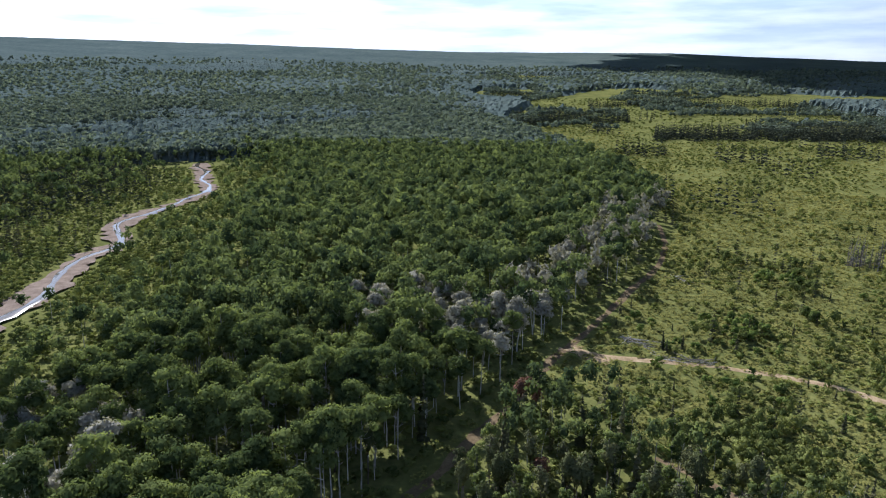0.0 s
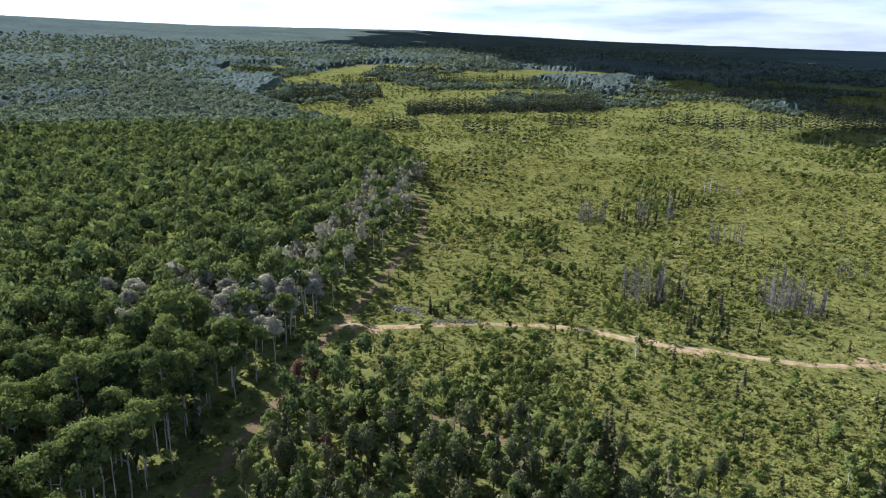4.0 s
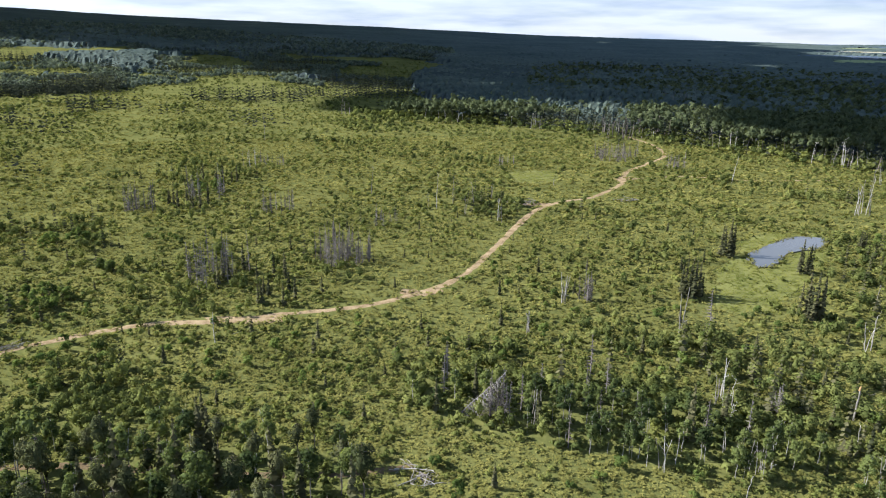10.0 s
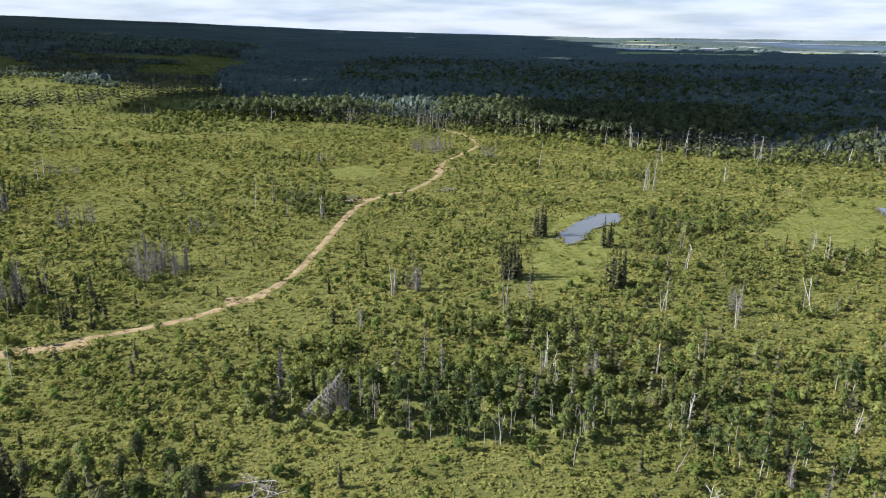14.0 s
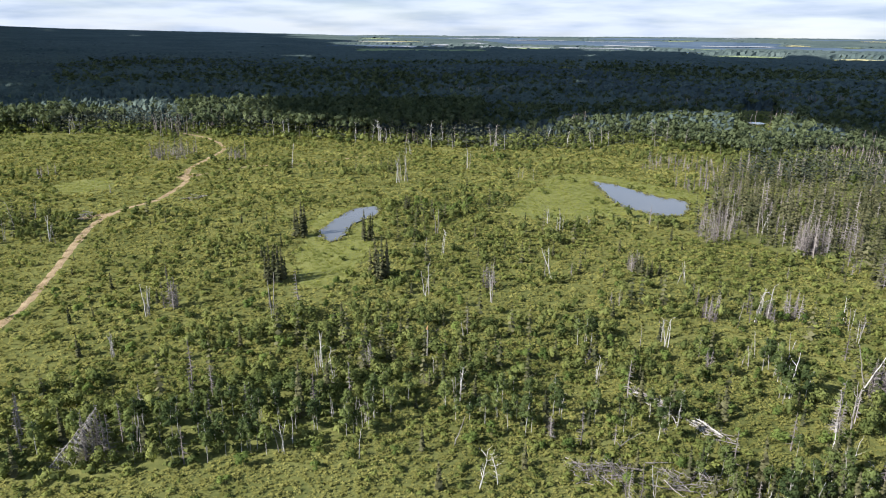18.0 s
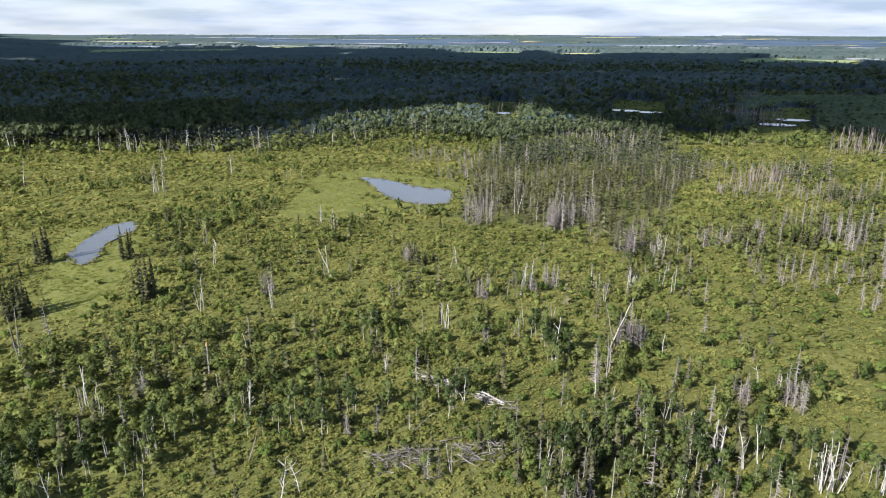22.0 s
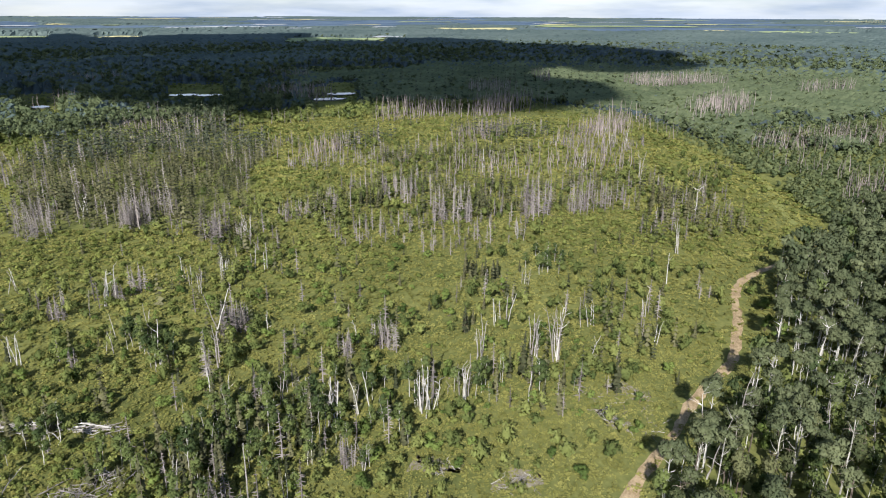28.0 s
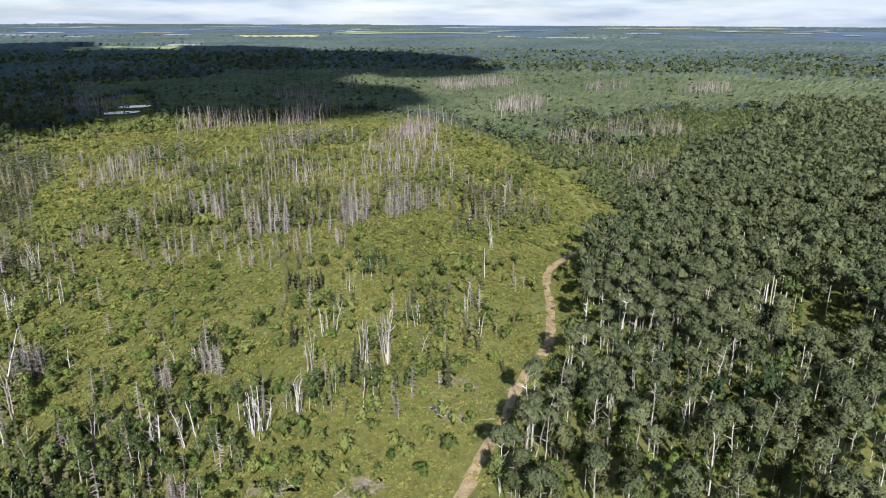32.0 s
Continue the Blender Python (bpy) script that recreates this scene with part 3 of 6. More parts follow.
make_ground()
for row in FIELDS:
    field(*row)
strip("road", ROAD_A, 4.6, M_DIRT, "pale bare dirt track winding across the clearing", "dirt road", "structure", seed=3)
strip("road", ROAD_B, 4.6, M_SHADYDIRT, "brown dirt track along the edge of the aspen wood", "dirt road", "structure", seed=5)
strip("road", TRAIL_C, 4.3, M_DIRT, "pale rutted dirt trail beside the grey-green wood", "dirt road", "structure", seed=7)
strip("road", ROAD_A2, 2.4, M_DIRT, "narrow pale dirt branch track through the regrowth", "dirt road", "structure", seed=9, lift=0.15)
strip("road", TRAIL_D, 4.0, M_SEDGE, "grassy overgrown trail bending round young aspens", "trail", "structure", seed=11, lift=0.2)
strip("road", TRAIL_E, 2.0, M_SEDGE, "faint grassy track across the far clearing", "trail", "structure", seed=12, lift=0.2)
strip("road", TRAIL_F, 3.0, M_SHADYDIRT, "sandy track half hidden behind the pines", "dirt road", "structure", seed=15)
strip("gravel_bank", RIVER, 12.5, M_GRAVEL, "pinkish gravel bars lining the shallow stream", "gravel", "structure", seed=13, lift=0.22, ragged=0.5)
strip("water", RIVER + np.column_stack([np.sin(np.arange(len(RIVER)) * 0.35), np.cos(np.arange(len(RIVER)) * 0.31)]) * 2.2, 4.6, M_STREAM,
      "shallow stream glinting over its gravel bed", "stream", "structure", seed=14, lift=0.34, ragged=0.4)
sheet("sedge_meadow", SEDGE_1, 0.12, M_SEDGE, "bright green sedge meadow round a small pond", "meadow", "structure", 21, follow=True)
sheet("sedge_meadow", SEDGE_2, 0.12, M_SEDGE, "bright green sedge fen round the larger pond", "meadow", "structure", 22, follow=True)
sheet("sedge_meadow", SEDGE_3, 0.12, M_SEDGE, "small bright green grassy hollow", "meadow", "structure", 23, follow=True)
sheet("sedge_meadow", SEDGE_4, 0.3, M_SEDGE, "yellow-green meadow in the stream valley", "meadow", "structure", 24, follow=True)
for n, (x, y, a, b) in enumerate([(-133, 140, 10, 3.5), (-100, 184, 6, 3), (-84, 405, 6, 10), (-108, 318, 7, 4), (-184, 66, 7, 4)]):
    ring = [(x + a * math.cos(q), y + b * math.sin(q) + 0.5 * a * math.cos(q)) for q in np.arange(0, 6.2, 0.6)]
    sheet("bare_ground", ring, 0.07, M_DIRT, "trampled bare sandy patch beside the track", "ground", "structure", 80 + n, follow=True, wobble=2.5)
sheet("water", POND_1, 0.62, M_POND, "still beaver pond mirroring the pale sky", "pond", "structure", 25)
sheet("water", POND_2, 0.62, M_POND, "larger still pond with a reedy shore", "pond", "structure", 26)
for n, (x, y, a, b, turn) in enumerate([(381, 586, 8, 7, 50), (505, 548, 15, 9, 130), (516, 524, 12, 8, 130), (546, 402, 16, 9, 140), (589, 417, 15, 9, 140)]):
    c, s = math.cos(radians(turn)), math.sin(radians(turn))
    ring = [(x + a * math.cos(q) * c - b * math.sin(q) * s, y + a * math.cos(q) * s + b * math.sin(q) * c) for q in np.arange(0, 6.2, 0.7)]
    sheet("water", ring, 1.2, M_POND, "small far pond glinting among the dark woods", "pond", "structure", 30 + n, wobble=2)

# ---------------------------------------------------------------- kinds of plants
RNG = np.random.default_rng(11)


def limb_set(rng, n, lo, hi, reach, rise, r0, mid_r=0.5, sides=3):
    """Stems that rise and lean out from one root."""
    out = []
    for _ in range(n):
        h, a = rng.uniform(lo, hi), rng.uniform(0, 6.28)
        l = reach * rng.uniform(0.5, 1.1)
        d = np.array([math.cos(a), math.sin(a), 0])
        up = rise * rng.uniform(0.4, 1.3)
        out.append(tube([[0, 0, h], list(d * l * 0.5 + [0, 0, h + up * 0.4]), list(d * l + [0, 0, h + up])], [r0, r0 * mid_r, r0 * 0.2], sides))
    V, F = join(*out)
    for k in range(1, n):
        F[F == k * 9] = 0
    return V, F


def bent_trunk(rng, h, r0, r1, bend=0.25, sides=6, n=5, limbs=0, lo=0.4, hi=0.9, reach=1.0, rise=1.0, thick=0.4):
    """A trunk with a slight bend, and limbs that grow out of it, in one piece."""
    u = np.linspace(0, 1, n)
    b = rng.normal(size=2) * bend
    P = np.column_stack([b[0] * u**2 + 0.06 * rng.normal(size=n) * (u > 0), b[1] * u**2 + 0.06 * rng.normal(size=n) * (u > 0), u * h])
    V, F = tube(P, r0 + (r1 - r0) * u, sides)
    V, F = list(V), list(map(tuple, F))
    rings = [i for i in range(1, n) if lo - 0.12 <= u[i] <= hi + 0.12]
    for _ in range(limbs if rings else 0):
        i = rings[int(rng.integers(len(rings)))]
        root = i * sides + int(rng.integers(sides))
        base, axis = V[root], P[i]
        d = base - axis
        d[2] = 0
        d = d / (np.linalg.norm(d) + 1e-6)
        l, up, w = reach * rng.uniform(0.45, 1.15), rise * rng.uniform(0.3, 1.3), r0 * thick * rng.uniform(0.7, 1.2)
        side = np.array([-d[1], d[0], 0])
        mid = base + d * l * 0.5 + side * l * rng.normal() * 0.12 + [0, 0, up * 0.4]
        tip = base + d * l + side * l * rng.normal() * 0.25 + [0, 0, up]
        k = len(V)
        V += [base + side * w + [0, 0, -w], base + [0, 0, w * 1.5], mid + side * w * 0.5, mid - side * w * 0.5, mid + [0, 0, w * 0.7], tip]
        for x, y, z, q in ((root, k, k + 2, k + 3), (k, k + 1, k + 4, k + 2), (k + 1, root, k + 3, k + 4)):
            F += [(x, y, z), (x, z, q)]
        F += [(k + 2, k + 3, k + 5), (k + 4, k + 2, k + 5), (k + 3, k + 4, k + 5)]
    return np.array(V), np.array(F)


def make_aspen(rng, h=15.0, wide=6.2, tall=7.5, n=360, size=0.62, mat=None, r0=0.17, lobes=12):
    trunk = bent_trunk(rng, h * 0.93, r0, 0.04, 0.5, 6, 8, 9, 0.5, 0.85, wide * 0.4, 2.0)
    return thing_kind([("trunk", *trunk, M_BARK), ("crown", *crown(rng, wide, tall, lobes, n, size, h - tall * 0.47, fine=True), mat or M_ASPEN)])


def spruce_needles(rng, h, wide, levels, per, start=0.10, droop=0.35, gap=0.0):
    V, F, out = [], [], []
    k = 0
    for i in range(levels):
        f = start + (1 - start) * i / (levels - 0.3)
        r = wide / 2 * (1 - f) ** 0.8 * rng.uniform(0.75, 1.15) + 0.12
        for j in range(per):
            if rng.random() < gap:
                continue
            a = 6.2832 * (j + rng.random()) / per
            rr = r * rng.uniform(0.7, 1.2)
            d, s = np.array([math.cos(a), math.sin(a), 0]), np.array([-math.sin(a), math.cos(a), 0])
            z = h * f + rng.normal() * 0.1
            w = rr * 0.52 + 0.12
            V += [np.array([0, 0, z + 0.3]) + d * 0.02, d * rr * 0.6 + s * w + [0, 0, z - droop * rr * 0.5], d * rr + [0, 0, z - droop * rr], d * rr * 0.6 - s * w + [0, 0, z - droop * rr * 0.5]]
            F += [(k, k + 2, k + 1), (k, k + 3, k + 2)]
            out += [d * 0.75 + [0, 0, 0.45] + 0.35 * rng.normal(size=3)] * 4
            k += 4
    tip = h * 1.03
    V += [np.array([0.1, 0, h * 0.93]), np.array([-0.06, 0.09, h * 0.93]), np.array([-0.06, -0.09, h * 0.93]), np.array([0, 0, tip])]
    F += [(k, k + 1, k + 3), (k + 1, k + 2, k + 3), (k + 2, k, k + 3)]
    out += [np.array([0.8, 0, 0.6]), np.array([-0.4, 0.7, 0.6]), np.array([-0.4, -0.7, 0.6]), np.array([0, 0, 1.0])]
    return np.hstack([np.array(V), np.array(out)]), np.array(F)


def make_spruce(rng, h=11.0, wide=3.0, levels=24, per=7, mat=None, gap=0.15):
    return thing_kind([("trunk", *bent_trunk(rng, h * 0.97, 0.14, 0.02, 0.1, 5, 4), M_BROWNBARK), ("crown", *spruce_needles(rng, h, wide, levels, per, gap=gap), mat or M_SPRUCE)])


def make_pine(rng, h=12.0, mat=None):
    needles = crown(rng, 3.0, h * 0.62, 16, 620, 0.34, h * 0.69)
    return thing_kind([("trunk", *bent_trunk(rng, h * 0.95, 0.15, 0.03, 0.3, 5, 9, 12, 0.3, 0.9, 1.5, 0.3), M_BROWNBARK), ("crown", *needles, mat or M_PINE)])


def make_snag(rng, h=8.0, limbs=5, mat=None, r0=0.17, bend=0.5, reach=1.6, rise=1.6, tip=0.4, thick=0.5):
    """A bleached dead trunk, broken off, with what is left of its limbs."""
    return thing_kind([("trunk", *bent_trunk(rng, h, r0, r0 * tip, bend, 6, 9, limbs, 0.35, 0.97, reach, rise, thick), mat or M_SNAG)])


def make_dead_spruce(rng, h=9.0, twigs=110, reach=1.5, mat=None, sag=0.0, thin=0.15):
    """A dead grey spruce, bristling with short bare twigs."""
    V, F = bent_trunk(rng, h, 0.16, 0.03, 0.2, 5, 16)
    V, F = list(V), list(map(tuple, F))
    for _ in range(twigs):
        root = 5 + int(rng.integers(14 * 5))
        base = V[root]
        d = np.array([base[0], base[1], 0]) / (np.hypot(base[0], base[1]) + 1e-6) + rng.normal(size=3) * [0.5, 0.5, 0.1] + [sag, 0, -0.4 * sag]
        l = ((1 - base[2] / h) * reach + 0.25) * rng.uniform(0.5, 1.15)
        k = len(V)
        V += [base + [0, 0, thin], base + d * l + [0, 0, -0.25 * l]]
        F.append((root, k, k + 1))
    return thing_kind([("trunk", np.array(V), np.array(F), mat or M_GREYWOOD)])


def make_bush(rng, h=2.6, wide=3.2, n=380, size=0.33, mat=None):
    stems = limb_set(rng, 6, 0.02, 0.06, wide * 0.3, h * 0.7, 0.04)
    return thing_kind([("stem", *stems, M_BROWNBARK), ("foliage", *crown(rng, wide, h, 8, n, size, h * 0.52, -0.6, True), mat or M_BUSH)])


K_ASPEN = [make_aspen(RNG, 14.5 + i * 0.5, 6.2, 6.2 + 0.3 * i, 740, 0.48, lobes=15) for i in range(6)]
K_ASPEN_R = [make_aspen(RNG, 13.5 + i * 0.6, 4.1, 5.4, 660, 0.35, M_ASPEN_G, r0=0.14, lobes=13) for i in range(5)]
K_ASPEN_S = [make_aspen(RNG, 9.5, 3.0, 7.4, 560, 0.34, r0=0.09, lobes=18) for i in range(4)]
K_SILVER = [make_aspen(RNG, 13.5, 5.0, 7.6, 640, 0.5, M_SILVER, lobes=14) for i in range(3)]
K_SPRUCE = [make_spruce(RNG, 11 + i, 2.7 + 0.2 * i, 22, 6, None, 0.36) for i in range(4)]
K_PINE = [make_pine(RNG, 11 + i) for i in range(3)]
K_RUST = [make_pine(RNG, 9 + i, M_RUST) for i in range(2)]
K_SNAG = [make_snag(RNG, 10, n, None, 0.145, 0.6) for n in (2, 4, 7, 3, 0, 9, 1, 5)]
K_FORK = [make_snag(RNG, 10, 14, None, 0.17, 1.0, 3.4, 2.4, 0.3) for _ in range(2)]
K_BARE = [make_snag(RNG, 11 + i, 14 + 4 * i, None, 0.14, 0.6, 1.9, 1.3, 0.2, 0.28) for i in range(3)]
K_GREY = [make_dead_spruce(RNG, 10.0, 150, 1.4, None, 0.0, 0.1) for i in range(5)]
K_BUSH = [make_bush(RNG, 2.4 + 0.4 * i, 3.0 + 0.3 * i) for i in range(4)]
K_SAPLING = [make_bush(RNG, 4.2 + 0.5 * i, 2.6, 420, 0.33) for i in range(3)]

# cheaper forms for the mass of the woods, and leafy ground cover


def mass_aspen(rng, h, wide, tall, n, size, lobes):
    return crown(rng, wide, tall, lobes, n, size, h - tall * 0.47)


def mass_stem(rng, h, r0):
    return tube([[0, 0, 0], [0.1, 0.05, h * 0.6]], [r0, r0 * 0.7], 3)


A_MID = [mass_aspen(RNG, 15, 6.3, 6.6, 84, 1.15, 13) for _ in range(6)]
R_MID = [mass_aspen(RNG, 14.5, 4.4, 5.8, 76, 0.92, 9) for _ in range(6)]
A_MID2 = [mass_aspen(RNG, 15, 7.0, 7.8, 44, 1.8, 11) for _ in range(5)]
A_FAR = [mass_aspen(RNG, 15, 6.8, 7.2, 22, 2.3, 9) for _ in range(6)]
S_MID = [spruce_needles(RNG, 12, 3.4, 8, 4, 0.08, 0.45) for _ in range(6)]
S_FAR = [spruce_needles(RNG, 13, 4.4, 5, 3, 0.06, 0.45) for _ in range(5)]


def mass_dead(rng, h=11.0, n=34):
    trunk = tube([[0, 0, 0], [0.1, 0, h * 0.5], [0, 0.1, h]], [0.16, 0.11, 0.03], 3)
    V, F = list(trunk[0]), list(map(tuple, trunk[1]))
    for _ in range(n):
        z, a = h * rng.uniform(0.15, 0.95), rng.uniform(0, 6.28)
        l = (1 - z / h) * 1.3 + 0.3
        k = len(V)
        V += [np.array([0, 0, z + 0.14]), np.array([0, 0, z - 0.12]), np.array([l * math.cos(a), l * math.sin(a), z - 0.3 * l])]
        F.append((k, k + 1, k + 2))
    return np.array(V), np.array(F)


D_MID = [mass_dead(RNG) for _ in range(4)]
Y_FAR = [crown(RNG, 5.6, 5.0, 6, 18, 2.1, 2.6, -0.1) for _ in range(6)]
X_FAR = [crown(RNG, 7.5, 5.0, 5, 9, 4.2, 2.6, 0.0) for _ in range(6)]
X_SPIRE = [spruce_needles(RNG, 14, 5.2, 3, 3, 0.05, 0.6) for _ in range(4)]
T_NEAR = [crown(RNG, 2.7, 4.2, 9, 100, 0.48, 2.2, -0.3) for _ in range(6)]
T_MID = [crown(RNG, 3.0, 4.0, 6, 46, 0.8, 2.2, -0.2) for _ in range(5)]
STEM = [mass_stem(RNG, 15, 0.17)]
B_NEAR = [crown(RNG, 2.2, 1.5, 6, 34, 0.47, 0.65, -0.2) for _ in range(8)]
B_MID = [crown(RNG, 2.5, 1.7, 7, 24, 0.64, 0.75, -0.1) for _ in range(5)]
B_FAR = [crown(RNG, 3.2, 2.0, 5, 15, 1.0, 0.8, 0.0) for _ in range(5)]
H_NEAR = [tuft(RNG, 14, 1.9, 0.8, 0.5) for _ in range(8)]
H_MID = [tuft(RNG, 12, 3.0, 0.95, 0.8) for _ in range(6)]
H_FAR = [tuft(RNG, 12, 5.2, 1.1, 1.4) for _ in range(5)]

# ---------------------------------------------------------------- where things grow


def spread(x0, x1, y0, y1, gap, rng):
    """A jittered grid of places."""
    gx, gy = np.meshgrid(np.arange(x0, x1, gap), np.arange(y0, y1, gap), indexing="ij")
    p = np.stack([gx, gy], -1).reshape(-1, 2)
    return p + rng.uniform(-0.48, 0.48, p.shape) * gap


def polar(p):
    return np.hypot(p[:, 0], p[:, 1]), np.degrees(np.arctan2(p[:, 0], p[:, 1]))


def clear_of(p, margin=1.0):
    ok = np.ones(len(p), bool)
    for line, w in ROADS:
        ok &= near_line(p[:, 0], p[:, 1], line[::2]) > w / 2 + margin
    ok &= near_line(p[:, 0], p[:, 1], RIVER) > 9 + margin
    for poly in (POND_1, POND_2):
        ok &= ~inside(p[:, 0], p[:, 1], poly)
    for x, y in FAR_PONDS:
        ok &= np.hypot(p[:, 0] - x, p[:, 1] - y) > 15
    return ok


def in_sedge(p):
    p = p + np.column_stack([swell(p[:, 0], p[:, 1], 4, 2), swell(p[:, 0], p[:, 1], 5, 6)]) * 3.5
    return inside(p[:, 0], p[:, 1], SEDGE_1) | inside(p[:, 0], p[:, 1], SEDGE_2) | inside(p[:, 0], p[:, 1], SEDGE_3) | inside(p[:, 0], p[:, 1], SEDGE_4)


def wood_kind(p):
    """0 open; 1 aspen wood; 2 grey-green wood; 3 mixed pines in front; 4 willow clump; 5 slim aspens; 6 spruce; 7 far edge woods."""
    r, az = polar(p)
    x, y = p[:, 0], p[:, 1]
    k = np.zeros(len(p), int)
    k[(r > edge_r(az)) & (az > -68) & (az < 95)] = 7
    k[inside(x, y, WOOD_LEFT)] = 1
    k[inside(x, y, WOOD_RIGHT)] = 2
    k[inside(x + 9 * swell(x, y, 7, 5) + 16 * swell(x, y, 21, 2), y + 9 * swell(x, y, 8, 9) + 16 * swell(x, y, 24, 7), WOOD_SPRUCE)] = 6
    k[inside(x, y, WOOD_MID)] = 5
    k[inside(x, y, WOOD_CLUMP)] = 4
    k[inside(x, y, WOOD_FRONT)] = 3
    return k


FAR_PONDS = [(381, 586), (505, 548), (516, 524), (546, 402), (589, 417)]


def before_pond(x, y, half=13, lead=105):
    """The wet openings round the far ponds."""
    hit = np.zeros(np.shape(x), bool)
    for px, py in FAR_PONDS:
        d = math.hypot(px, py)
        along, off = (x * px + y * py) / d - d, (x * py - y * px) / d
        hit |= (np.abs(off) < half) & (along > -lead) & (along < 130)
    return hit


def ground_at(p):
    return np.column_stack([p, ground_z(p[:, 0], p[:, 1])])


# groves of young trees in the clearing: x, y, width, trees
GROVES = [(46, 298, 16, 26), (60, 300, 14, 20), (25, 240, 12, 16), (30, 279, 14, 22), (27, 264, 8, 10), (54, 242, 14, 18), (80, 258, 16, 20), (3, 187, 12, 16), (5, 159, 10, 14),
          (23, 156, 10, 12), (-3, 144, 10, 12), (12, 144, 9, 12), (46, 175, 10, 10), (62, 148, 10, 10), (73, 209, 12, 14), (87, 188, 10, 12), (143, 157, 14, 16), (135, 133, 12, 14),
          (109, 119, 10, 12), (101, 97, 12, 14), (88, 103, 10, 14), (117, 90, 9, 9), (134, 88, 9, 8), (90, 75, 10, 14), (102, 62, 8, 8), (178, 170, 14, 14), (166, 138, 12, 12),
          (-202, 114, 14, 14), (-193, 126, 10, 10), (-146, 95, 12, 18), (-129, 94, 14, 26), (-117, 99, 12, 14), (-233, 142, 12, 8), (-313, 281, 20, 18), (-280, 269, 16, 12),
          (-152, 190, 10, 8), (-173, 250, 14, 10), (-67, 148, 10, 16), (-59, 146, 10, 12), (-74, 136, 8, 10), (-266, 156, 14, 12), (-259, 140, 10, 8), (-210, 156, 12, 10),
          (-310, 234, 18, 12), (-333, 264, 20, 16), (78, 80, 12, 22), (70, 86, 10, 16), (86, 90, 10, 16), (96, 82, 10, 14), (76, 70, 10, 18), (100, 92, 12, 16), (92, 64, 9, 12),
          (122, 104, 12, 16), (112, 76, 10, 12), (66, 98, 10, 14), (128, 118, 12, 14),
          (110, 181, 8, 11), (120, 167, 8, 11), (109, 144, 8, 11), (148, 149, 8, 11), (108, 119, 8, 11), (128, 126, 8, 11), (143, 89, 8, 11), (149, 101, 8, 11), (101, 76, 8, 11), (116, 61, 8, 11), (74, 93, 8, 11), (83, 87, 8, 11), (92, 81, 8, 11), (91, 149, 8, 11), (79, 122, 8, 11)]


